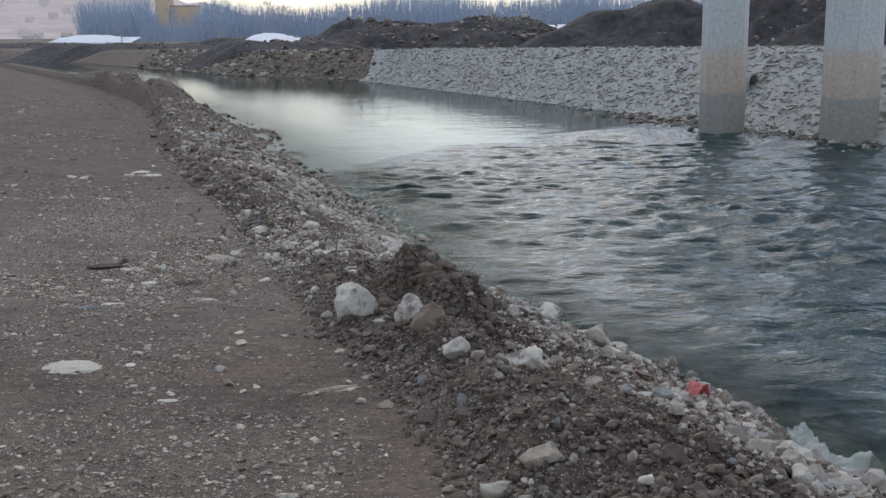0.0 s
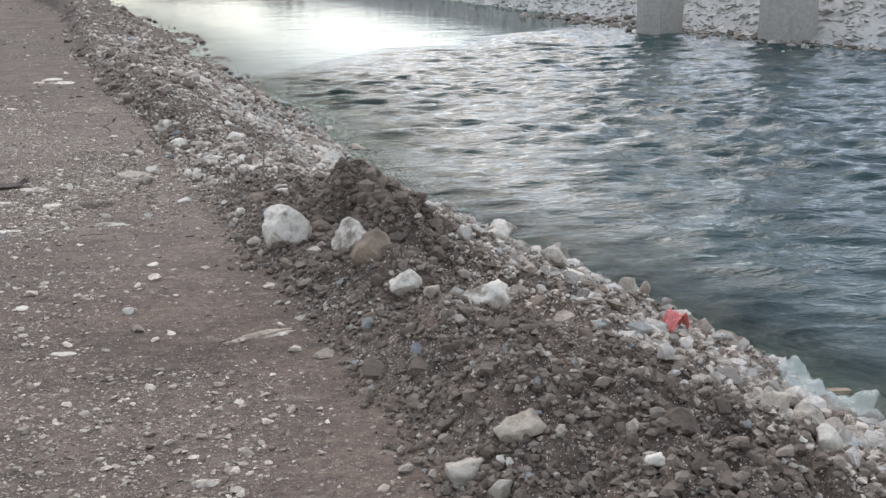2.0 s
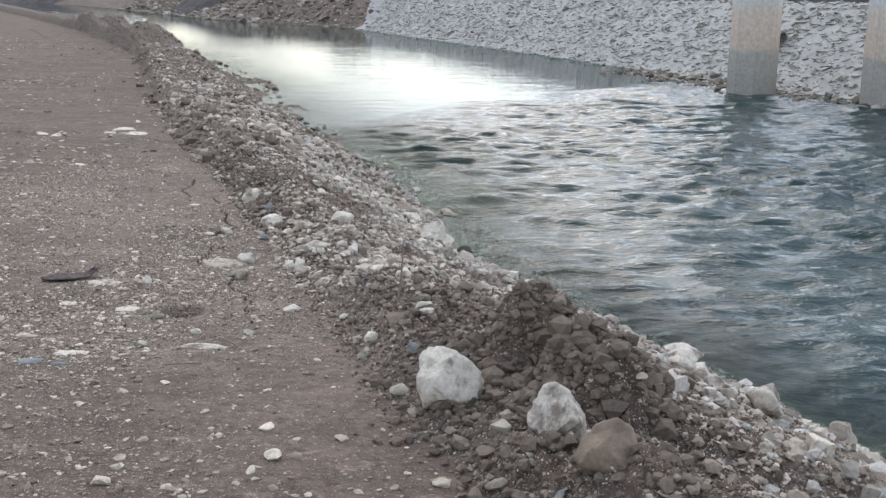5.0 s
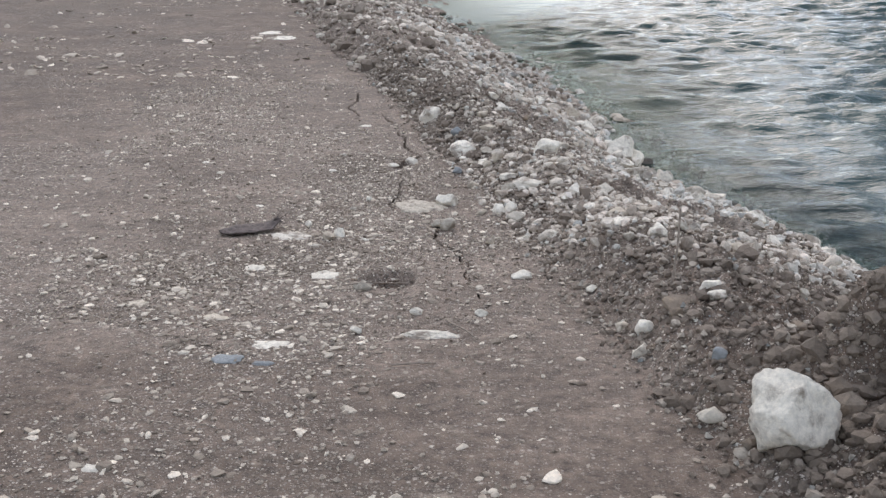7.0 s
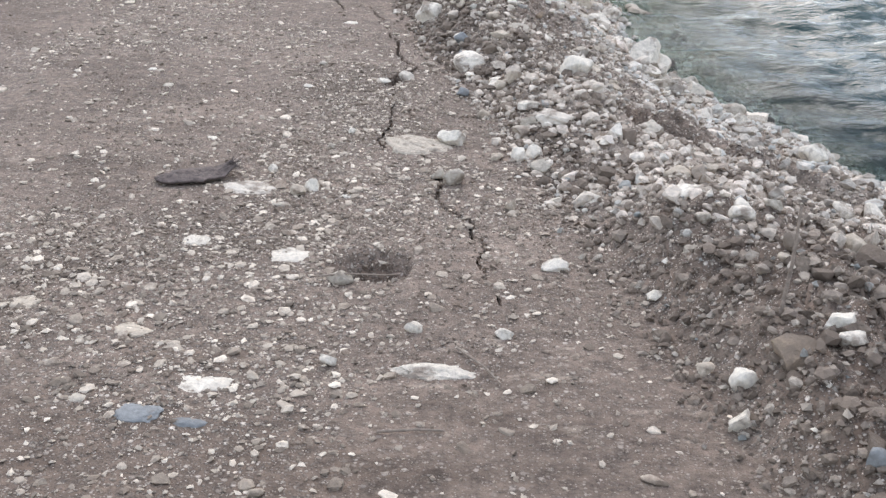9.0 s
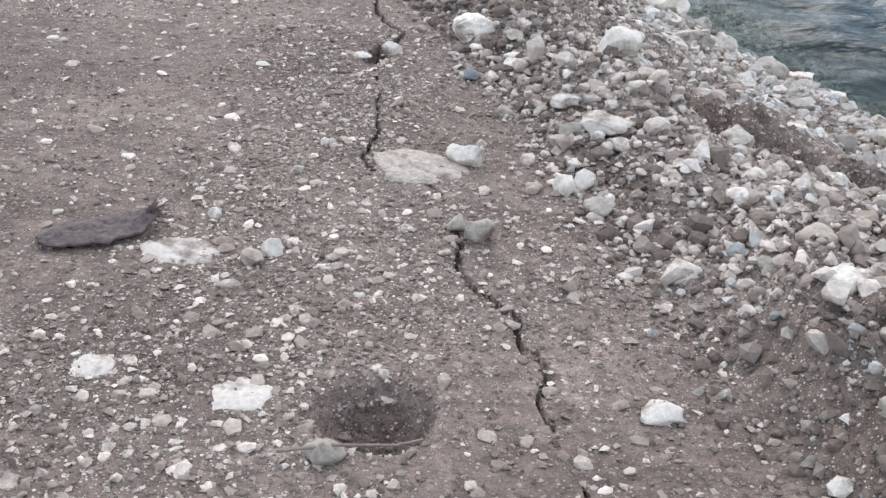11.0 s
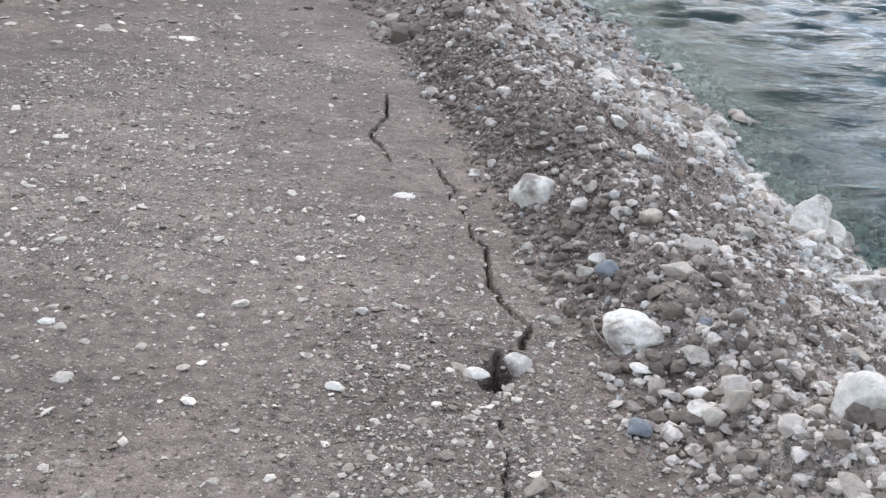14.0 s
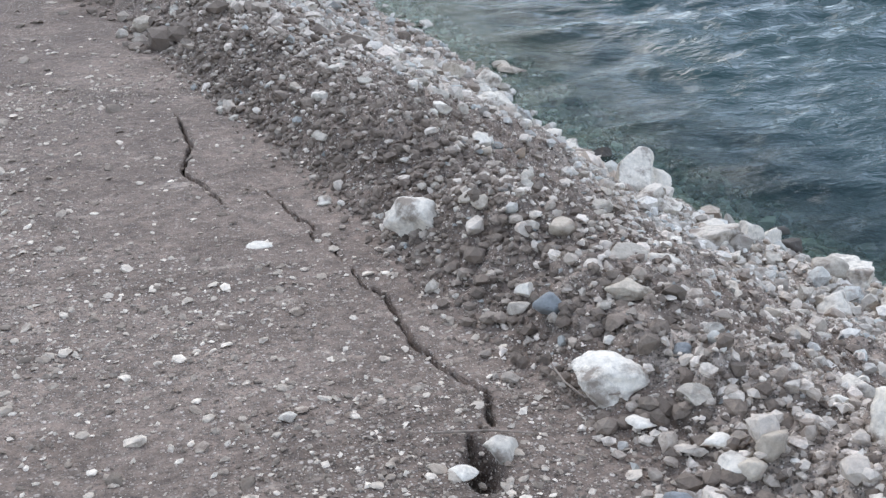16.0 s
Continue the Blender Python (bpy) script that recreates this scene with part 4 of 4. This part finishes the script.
rock(-1.68, 5.87, 0.078, 0.078, 0.030, "white", flat=True)
rock(-1.19, 5.77, 0.052, 0.041, 0.030, "white")
rock(-1.32, 5.22, 0.135, 0.076, 0.030, "white", flat=True)
rock(-0.40, 5.60, 0.104, 0.104, 0.030, "grey", flat=True)
rock(-0.74, 3.82, 0.063, 0.063, 0.030, "white", flat=True)

rock(-0.58, 5.36, 0.46, 0.09, 0.05, "tan", flat=True, turn=0.7)

# rocks at the gully and along the washed edge of the slope
rock(-1.285, 10.63, 0.185, 0.15, 0.16, "white")
rock(-1.15, 11.9, 0.13, 0.1, 0.06, "tan")
rock(-1.48, 11.72, 0.13, 0.1, 0.07, "white")
rock(-0.63, 14.3, 0.36, 0.28, 0.3, "white")
rock(-0.48, 14.34, 0.22, 0.2, 0.26, "white")
rock(-0.62, 13.84, 0.2, 0.17, 0.14, "white")
rock(-0.52, 13.34, 0.3, 0.22, 0.18, "smear")
rock(-0.28, 13.5, 0.17, 0.13, 0.14, "white")
rock(-0.34, 12.5, 0.16, 0.12, 0.12, "white")
rock(-0.79, 15.02, 0.23, 0.18, 0.2, "white")
rock(-0.6, 14.85, 0.22, 0.2, 0.16, "clod")
rock(-0.84, 17.45, 0.24, 0.18, 0.17, "white")
rock(-0.88, 16.75, 0.36, 0.2, 0.2, "white")
rock(-1.05, 17.85, 0.22, 0.16, 0.15, "tan")
rock(-0.39, 18.7, 0.2, 0.15, 0.14, "tan")
rock(0.15, 14.1, 0.19, 0.15, 0.16, "white")
rock(0.42, 14.3, 0.14, 0.12, 0.14, "dark")
for k in range(140):
    ry = rng.uniform(7.6, 19)
    rx = float(foot_x(ry)) + np.interp(ry, WIDE_Y, WIDE_S) * rng.uniform(0.43 if ry < 10.5 else 0.55, 0.84)
    size = float(np.clip(0.11 * np.exp(rng.normal(0, 0.4)), 0.07, 0.26))
    rock(rx, ry, size, size * rng.uniform(0.7, 0.9), size * rng.uniform(0.55, 0.85), ("white", "white", "smear", "grey")[int(rng.integers(0, 4))])

# cobbles that can be told apart along the ridge
COBBLES = []
for k in range(14):
    cv, cf = stone_shape(3, rng, 10, 0.0, 0.4, 0.8)
    cv = cv * (1 + 0.2 * fbm(cv[:, 0] * 1.6 + cv[:, 2] + 9 * k, cv[:, 1] * 1.6 + cv[:, 2], 2, k) + 0.1 * fbm(cv[:, 0] * 5 + cv[:, 2] * 4, cv[:, 1] * 5 - cv[:, 2] * 3, 3, k + 40))[:, None]
    cv = cv / np.abs(cv).max(0)
    for tone in ("tan", "grey", "white", "brown"):
        COBBLES.append(mesh_from("cobble", cv * 0.5, cf, TONES[tone], k % 2 == 0))
cx, cy, cs = spread(290, 4.2, 15.5, 0.16, 2.6, 1.0)
for k in range(290):
    if cy[k] < 8.5 and k % 5 < 2:
        continue
    tone = int(rng.choice(4, p=[0.3, 0.34, 0.32, 0.04] if cy[k] > 8.5 else [0.3, 0.15, 0.1, 0.45]))
    size = float(np.clip(0.075 * np.exp(rng.normal(0, 0.28)), 0.05, 0.14))
    ob = new("cobble", COBBLES[int(rng.integers(0, 14)) * 4 + tone])
    tall = size * rng.uniform(0.5, 0.85)
    z = float(land(cx[k:k + 1], cy[k:k + 1])[0])
    ob.matrix_world = pose(cx[k], cy[k], z + tall * 0.2, rng.normal(0, 14), rng.normal(0, 14), rng.uniform(0, 360)) @ Matrix.Diagonal((size, size * rng.uniform(0.65, 0.95), tall, 1))
    tagged(ob, ("dusty tan cobble in the gravel ridge", "grey cobble in the gravel ridge", "pale cobble in the gravel ridge", "brown muddy cobble in the earth ridge")[tone], "cobble", "cobbles on the ridge")



# ---------- bridge piers ----------
def pier(x, y, radius, base, top, material, label, footing=None, turn=0.0):
    root = new("bridge_pier")
    root.location = (x, y, base)
    bm = bmesh.new()
    bmesh.ops.create_cone(bm, cap_ends=True, segments=8, radius1=radius, radius2=radius, depth=top - base)
    bmesh.ops.rotate(bm, cent=(0, 0, 0), matrix=Matrix.Rotation(radians(turn), 3, "Z"), verts=bm.verts)
    bmesh.ops.bevel(bm, geom=[e for e in bm.edges if abs(e.verts[0].co.z - e.verts[1].co.z) > 1], offset=0.05, segments=2, affect="EDGES")
    bmesh.ops.translate(bm, verts=bm.verts, vec=(0, 0, (top - base) / 2))
    part("shaft", bm, material, root)
    bm = bmesh.new()
    bmesh.ops.create_cone(bm, cap_ends=True, segments=32, radius1=radius * 1.2, radius2=radius * 1.1, depth=0.35)
    bmesh.ops.translate(bm, verts=bm.verts, vec=(0, 0, 0.1))
    part("footing", bm, footing or material, root, "heap of dark soil round the foot" if footing else "")
    return tagged(root, label, "bridge pier", "piers of the bridge")


pier(9.45, 37.3, 0.77, WATER - 0.6, 11.5, CONCRETE, "faceted concrete bridge pier with rusty stain, standing in the river", turn=-100)
pier(12.5, 33.9, 0.87, WATER - 0.4, 11.5, CONCRETE, "faceted concrete bridge pier with damp foot, at the river's edge", turn=-105)
pier(-15.4, 34.6, 0.8, -1.3, 11.5, PAINTED, "pale smooth concrete pier standing on the dirt bank", DIRT)


def drain_pipe(x, y, turn):
    root = new("drain_pipe")
    root.matrix_world = pose(x, y, float(far_bank(np.array([x]), np.array([y]))[0]) + 0.22, 0, 0, turn)
    n = 28
    ring = [(r, d) for r, d in ((0.42, 0.5), (0.42, -0.25), (0.34, -0.25), (0.34, 0.5))]
    bm = bmesh.new()
    rows = [[bm.verts.new((math.cos(k * 2 * math.pi / n) * r, d, math.sin(k * 2 * math.pi / n) * r)) for k in range(n)] for r, d in ring]
    for a, b in zip(rows, rows[1:] + rows[:1]):
        for k in range(n):
            bm.faces.new((a[k], a[(k + 1) % n], b[(k + 1) % n], b[k]))
    bmesh.ops.recalc_face_normals(bm, faces=bm.faces)
    part("pipe", bm, MORTAR, root)
    # dark disc across the bore, painting the shade of the pipe's inside
    bm = bmesh.new()
    bmesh.ops.create_circle(bm, cap_ends=True, segments=n, radius=0.345, matrix=Matrix.Translation((0, 0.3, 0)) @ Matrix.Rotation(radians(90), 4, "X"))
    part("silt", bm, TONES["dark"], root, "dark disc painting the shade inside the pipe")
    return tagged(root, "concrete drain pipe opening in the stone-faced bank", "drain pipe")


drain_pipe(11.6, 42.0, 45)


# ---------- the opposite side ----------
def mound(x, y, rx, ry, base, high, seed, label, rubble):
    """A heap of dumped earth."""
    n = 50
    u, v = np.meshgrid(np.linspace(-1.25, 1.25, n), np.linspace(-1.25, 1.25, n), indexing="ij")
    r = np.sqrt(u ** 2 + v ** 2)
    px, py = x + u * rx, y + v * ry
    shape = (1 - smooth(0.4, 1.15, r + 0.22 * fbm(u * 2.2, v * 2.2, 3, seed)))
    z = land(px, py) - 0.3 + (high - base + 0.3) * shape * (0.85 + 0.35 * fbm(u * 3.5, v * 3.5, 4, seed + 9)) + 0.1 * fbm(px * 1.4, py * 1.4, 3, seed)
    ob = new("earth_mound", mesh_from("earth_mound", np.stack([px, py, z], -1).reshape(-1, 3), grid_faces(n, n)[:, ::-1], MOUND_DIRT))
    tagged(ob, label, "earth mound", "mounds behind the far bank")
    if rubble:
        a, q = rng.uniform(0, 6.28, rubble), np.sqrt(rng.uniform(0, 1, rubble))
        iu, iv = np.cos(a) * q, np.sin(a) * q
        ii = np.clip(((iu + 1.25) / 2.5 * (n - 1)).astype(int), 0, n - 1)
        jj = np.clip(((iv + 1.25) / 2.5 * (n - 1)).astype(int), 0, n - 1)
        zz = z[ii, jj]
        st = scatter("mound_rubble", x + iu * rx, y + iv * ry, lognormal(rubble, 0.3, 0.55, 0.1, 1.1), RUBBLE_STONE, MEDIUM, 0.3, (0.4, 0.8), lambda p, q: zz)
        tagged(st, "broken stones strewn over an earth mound", "rubble", kind="stuff")


mound(-0.5, 122, 18, 9, -0.3, 3.1, 3, "long dark brown earth mound with stones behind the bank", 1500)
mound(21.5, 108, 14, 9, -0.2, 4.3, 8, "tall dark earth mound behind the stone-faced bank", 120)
mound(30.5, 97, 7, 7, 0.0, 4.9, 17, "grey rubble heap behind the piers", 500)
mound(39, 92, 13, 8, 0.0, 4.4, 15, "grey rubble and earth mound behind the piers", 700)
mound(-16, 108, 10, 7, -0.5, 0.6, 22, "low dark earth heap on the distant river bank", 160)
mound(-50, 150, 22, 9, -0.6, 0.3, 41, "low dark earth bank on the distant plain", 200)
mound(-28, 170, 18, 9, -0.6, 0.7, 43, "low grey-brown earth bank on the distant plain", 200)
mound(-76, 190, 24, 10, -0.6, 0.2, 47, "low earth bank at the edge of the distant plain", 150)
mound(60, 76, 14, 9, 0.3, 3.6, 31, "grey rubble mound beside the river upstream", 400)


def snow_patch(x, y, rx, ry, tilt, seed):
    n = 24
    u, v = np.meshgrid(np.linspace(-1, 1, n), np.linspace(-1, 1, n), indexing="ij")
    r = np.sqrt(u ** 2 + v ** 2) + 0.25 * fbm(u * 2, v * 2, 3, seed)
    px, py = x + u * rx, y + v * ry
    z = far_top(py) + 0.25 + tilt * (v + 1) * 0.5 - 0.9 * smooth(0.7, 1.1, r)
    ob = new("snow_patch", mesh_from("snow_patch", np.stack([px, py, z], -1).reshape(-1, 3), grid_faces(n, n)[:, ::-1], SNOW))
    tagged(ob, "patch of old white snow on open ground", "snow", "snow patches")


snow_patch(-22, 140, 3.4, 7, 2.0, 1)
snow_patch(-83, 262, 10, 8, 2.2, 2)
snow_patch(15.5, 130, 9, 12, 2.6, 3)
snow_patch(-5, 210, 14, 12, 1.2, 4)


def tree_meshes(seed, high):
    """Trunk and bare crown of a winter tree."""
    random = np.random.default_rng(seed)

    def limb(bm, a, b, r0, r1):
        d = b - a
        q = d.to_track_quat("Z", "Y")
        rings = []
        for p, r in ((a, r0), (b, r1)):
            rings.append([bm.verts.new(p + q @ Vector((math.cos(k * 2.094) * r, math.sin(k * 2.094) * r, 0))) for k in range(3)])
        for k in range(3):
            bm.faces.new((rings[0][k], rings[0][(k + 1) % 3], rings[1][(k + 1) % 3], rings[1][k]))

    trunk, crown = bmesh.new(), bmesh.new()
    top = Vector((0, 0, high * 0.55))
    limb(trunk, Vector((0, 0, -0.3)), top, high * 0.022, high * 0.012)
    limb(trunk, top, Vector((random.normal(0, 0.3), random.normal(0, 0.3), high * 0.95)), high * 0.012, high * 0.004)
    for _ in range(22):
        z = random.uniform(0.25, 0.85) * high
        a = random.uniform(0, 6.28)
        out = random.uniform(0.12, 0.26) * high
        p, e = Vector((0, 0, z)), Vector((math.cos(a) * out, math.sin(a) * out, z + out * random.uniform(0.5, 1.3)))
        limb(crown, p, e, high * 0.006, high * 0.0025)
        for _ in range(6):
            f = p.lerp(e, random.uniform(0.3, 1))
            g = f + Vector((random.normal(0, 1), random.normal(0, 1), random.uniform(0.2, 1.8))) * high * 0.05
            limb(crown, f, g, high * 0.003, high * 0.0014)
    return trunk, crown


def bare_tree(seed, high):
    root = new("bare_tree")
    trunk, crown = tree_meshes(seed, high)
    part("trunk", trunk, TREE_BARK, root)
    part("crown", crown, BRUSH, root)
    return tagged(root, "leafless winter tree beyond the river, greyed by painted haze", "tree", "bare trees beyond the river")


kinds = [bare_tree(s, 7 + s) for s in range(4)]
for k, t in enumerate(kinds):
    t.location = (-62 + 9 * k, 215 + 4 * k, -0.7)
for k in range(110):
    px = -0.34 + 0.68 * k / 109 + rng.normal(0, 0.006)
    d = rng.uniform(280, 380)
    if px < -0.305:
        continue
    copy_thing(kinds[k % 4], pose(px * d, d, -0.7, 0, 0, rng.uniform(0, 360)) @ Matrix.Scale(rng.uniform(0.8, 1.25), 4))


def brush_belt():
    """A thicket of bare shoots along the far edge of the plain."""
    n = 26000
    d = rng.uniform(330, 420, n)
    a = rng.uniform(-0.325, 0.5, n)
    x, y = a * d, d
    h = rng.uniform(4.0, 17, n) * (0.6 + 0.6 * vnoise(a * 24, a * 0, 4)) * (1 - 0.62 * np.exp(-((a + 0.239) / 0.022) ** 4))
    lean, r = rng.normal(0, 0.16, (n, 2)) * h[:, None], 0.04 + 0.009 * h
    base = np.stack([x, y, np.full(n, -0.9)], -1)
    v = np.stack([base + np.array([-1, 0, 0]) * r[:, None], base + np.array([1, 0, 0]) * r[:, None], base + np.stack([lean[:, 0], lean[:, 1], h], -1), base + np.array([0, 1, 0]) * r[:, None]], 1)
    i = np.arange(n)[:, None, None] * 4
    f = (i + np.array([[0, 1, 2], [1, 3, 2], [3, 0, 2]])[None]).reshape(-1, 3)
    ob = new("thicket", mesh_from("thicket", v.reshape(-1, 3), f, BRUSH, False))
    tagged(ob, "hazy belt of bare winter trees and shrubs", "thicket", kind="stuff")


brush_belt()


def box(bm, x, y, z, w, d, h):
    made = bmesh.ops.create_cube(bm, size=1.0)["verts"]
    bmesh.ops.scale(bm, vec=(w, d, h), verts=made)
    bmesh.ops.translate(bm, vec=(x, y, z + h / 2), verts=made)


def house(x, y, z, w, d, h, wall, label, cols, rows, pitched=False):
    root = new("building")
    root.location = (x, y, z)
    bm = bmesh.new()
    box(bm, 0, 0, 0, w, d, h)
    part("wall", bm, wall, root)
    bm = bmesh.new()
    if pitched:
        pts = [(-w * 0.54, -d * 0.56, h), (w * 0.54, -d * 0.56, h), (w * 0.54, d * 0.56, h), (-w * 0.54, d * 0.56, h), (-w * 0.54, 0, h + d * 0.35), (w * 0.54, 0, h + d * 0.35)]
        vs = [bm.verts.new(p) for p in pts]
        for q in ((0, 1, 5, 4), (2, 3, 4, 5), (0, 4, 3), (1, 2, 5), (3, 2, 1, 0)):
            bm.faces.new([vs[i] for i in q])
    else:
        box(bm, 0, 0, h, w * 1.04, d * 1.04, 0.35)
    part("roof", bm, TOWN_HILL if pitched else ROOF, root)
    for i in range(cols):
        for j in range(rows):
            bm = bmesh.new()
            box(bm, (i + 0.5) / cols * w - w / 2, -d / 2 - 0.02, (j + 0.4) * h / rows, w / cols * 0.42, 0.12, h / rows * 0.45)
            part("window", bm, GLASS, root)
    return tagged(root, label, "building", "buildings of the distant town")


house(-111.8, 450, -1, 5.4, 9, 22, OCHRE, "tall plain ochre building catching low sun", 0, 0)
house(-104, 452, -1, 10, 9, 13.5, OCHRE, "low plain ochre annex beside a tall building", 0, 0)


def far_hill():
    """The hill that carries the distant town."""
    n, m = 60, 24
    u, v = np.meshgrid(np.linspace(-1, 1, n), np.linspace(0, 1, m), indexing="ij")
    px, py = -420 + 260 * u, 820 + 420 * v
    z = -2 + 62 * smooth(0, 1, v) * (0.75 + 0.25 * fbm(u * 3, v * 2, 3, 5)) * (1 - smooth(0.55, 1.0, u))
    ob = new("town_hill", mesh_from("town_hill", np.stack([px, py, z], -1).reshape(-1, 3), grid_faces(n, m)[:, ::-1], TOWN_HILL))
    tagged(ob, "hazy pinkish hillside under the distant town", "hill", kind="structure")
    return px, py, z


hx, hy, hz = far_hill()
for k in range(34):
    i, j = int(rng.integers(18, 46)), int(rng.integers(1, 18))
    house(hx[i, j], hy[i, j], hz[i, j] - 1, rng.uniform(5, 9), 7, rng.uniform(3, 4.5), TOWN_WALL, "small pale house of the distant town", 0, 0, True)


# ---------- litter ----------
def sheet(name, x, y, w, d, material, label, category, lift, seed, turn=0.0, fold=0.35):
    """A crumpled piece of plastic film lying over the stones."""
    n = 26
    u, v = np.meshgrid(np.linspace(-0.5, 0.5, n), np.linspace(-0.5, 0.5, n), indexing="ij")
    ca, sa = math.cos(turn), math.sin(turn)
    wob = 1 + 0.22 * fbm(u * 3 + 4, v * 3, 3, seed)
    px, py = x + (u * ca * w - v * sa * d) * wob, y + (u * sa * w + v * ca * d) * wob
    z = land(px, py) + lift * (0.3 + np.abs(fbm(u * 4, v * 4, 4, seed + 2)) * 2 * fold + (0.25 - u ** 2) * 1.6)
    me = mesh_from(name, np.stack([px, py, z], -1).reshape(-1, 3), grid_faces(n, n), material)
    ob = new(name, me)
    thick = ob.modifiers.new("thickness", "SOLIDIFY")
    thick.thickness = 0.002
    return tagged(ob, label, category)


def twig(points, radius, material, name, label, category="twig"):
    cu = bpy.data.curves.new(name, "CURVE")
    cu.dimensions, cu.bevel_depth, cu.bevel_resolution = "3D", radius, 2
    sp = cu.splines.new("POLY")
    sp.points.add(len(points) - 1)
    for k, (x, y, h) in enumerate(points):
        sp.points[k].co = (x, y, float(land(np.array([x]), np.array([y]))[0]) + h, 1)
        sp.points[k].radius = 1.0 - 0.5 * k / len(points)
    cu.materials.append(material)
    return tagged(new(name, cu), label, category)


sheet("plastic_scrap", 1.38, 6.1, 0.1, 0.11, RED_PLASTIC, "faded red plastic scrap on the slope", "plastic scrap", 0.15, 4, 0.3, 0.15)
sheet("plastic_film", 1.95, 5.5, 0.24, 0.55, FILM, "crumpled translucent plastic film over stones", "plastic film", 0.17, 9, 0.35, 0.2)
sheet("plastic_film", 2.3, 6.6, 0.22, 0.3, FILM, "torn translucent plastic film by the water", "plastic film", 0.06, 19, 0.35, 0.2)
twig([(-0.80, 7.86, 0.0), (-0.78, 7.90, 0.12), (-0.77, 7.94, 0.27)], 0.006, TWIG, "stick", "dry upright stick stuck in the ridge")
twig([(-2.16, 8.26, 0.02), (-2.05, 8.28, 0.03), (-1.93, 8.3, 0.025), (-1.88, 8.33, 0.02)], 0.0035, TWIG, "stick", "thin pale stick across a small hole")
twig([(-1.66, 7.86, 0.01), (-1.58, 7.76, 0.015), (-1.53, 7.68, 0.01)], 0.004, TWIG, "stick", "thin forked twig lying on the dirt")
twig([(-1.82, 7.42, 0.008), (-1.72, 7.44, 0.008), (-1.66, 7.44, 0.008)], 0.004, TWIG, "stick", "short broken twig lying on the dirt")
twig([(-2.34, 10.98, 0.01), (-2.2, 10.95, 0.016), (-2.1, 10.92, 0.012)], 0.0035, TWIG, "stick", "short pale stick lying by the crack")
twig([(-1.98, 11.2, 0.02), (-1.97, 11.1, 0.03), (-1.94, 11.02, 0.03), (-1.86, 10.98, 0.02)], 0.0035, TWIG, "stick", "curved dry root fibre on the dirt")


def bark_piece(x, y, w, d, h, turn):
    root = new("bark_piece")
    root.location = (x, y, float(land(np.array([x]), np.array([y]))[0]))
    n, m = 44, 18
    u, v = np.meshgrid(np.linspace(-1, 1, n), np.linspace(-1, 1, m), indexing="ij")
    half = d * (1 - 0.8 * np.abs(u) ** 2.2) * (1 + 0.35 * fbm(u * 5, v * 1.5, 4, 3))
    px, py = u * w / 2, v * half / 2
    pz = h * (1 - v ** 2) * (0.7 + 0.9 * fbm(u * 7, v * 3, 4, 5)) * (1 - 0.6 * u ** 2) + 0.03 * smooth(0.5, 1, u)
    pz = pz + 0.006 * np.abs(fbm(u * 2.5, v * 9, 3, 6))
    c, s = math.cos(turn), math.sin(turn)
    gx, gy = px * c - py * s, px * s + py * c
    z = land(x + gx, y + gy) - root.location.z + pz + 0.012
    plate = new("plate", mesh_from("plate", np.stack([gx, gy, z], -1).reshape(-1, 3), grid_faces(n, m), BARK))
    plate.parent = root
    thick = plate.modifiers.new("thickness", "SOLIDIFY")
    thick.thickness = 0.008
    verts, faces = [], []
    for k in range(46):        # fibres frayed from the raised end
        a = turn + rng.normal(0, 0.7)
        p = np.array([(w * 0.42 + rng.normal(0, 0.012)) * c - rng.normal(0, 0.02) * s, (w * 0.42) * s + rng.normal(0, 0.02) * c, 0.035 + rng.normal(0, 0.006)])
        q = p + np.array([math.cos(a), math.sin(a), rng.normal(0.1, 0.4)]) * rng.uniform(0.03, 0.075)
        side = np.array([-math.sin(a), math.cos(a), 0.0]) * 0.0022
        i = len(verts)
        verts += [p - side, p + side, p + np.array([0, 0, 0.003]), q]
        faces += [(i, i + 1, i + 3), (i + 1, i + 2, i + 3), (i + 2, i, i + 3)]
    tuft = new("frayed_end", mesh_from("frayed_end", verts, faces, BARK, False))
    tuft.parent = root
    tagged(tuft, "tuft of torn bark fibres")
    tagged(root, "dark rotten piece of bark on the dirt track", "bark")


bark_piece(-2.8, 9.13, 0.32, 0.15, 0.016, 0.55)


def driftwood(x, y, w):
    bm = bmesh.new()
    box(bm, 0, 0, 0, w, w * 0.32, w * 0.22)
    bmesh.ops.bevel(bm, geom=bm.edges[:], offset=w * 0.06, segments=2, affect="EDGES")
    me = bpy.data.meshes.new("driftwood")
    bm.to_mesh(me)
    bm.free()
    me.materials.append(WOOD)
    ob = new("driftwood", me)
    ob.matrix_world = pose(x, y, WATER - 0.02, 4, 6, 12)
    tagged(ob, "short piece of brown driftwood at the water's edge", "driftwood")


driftwood(3.3, 8.4, 0.24)
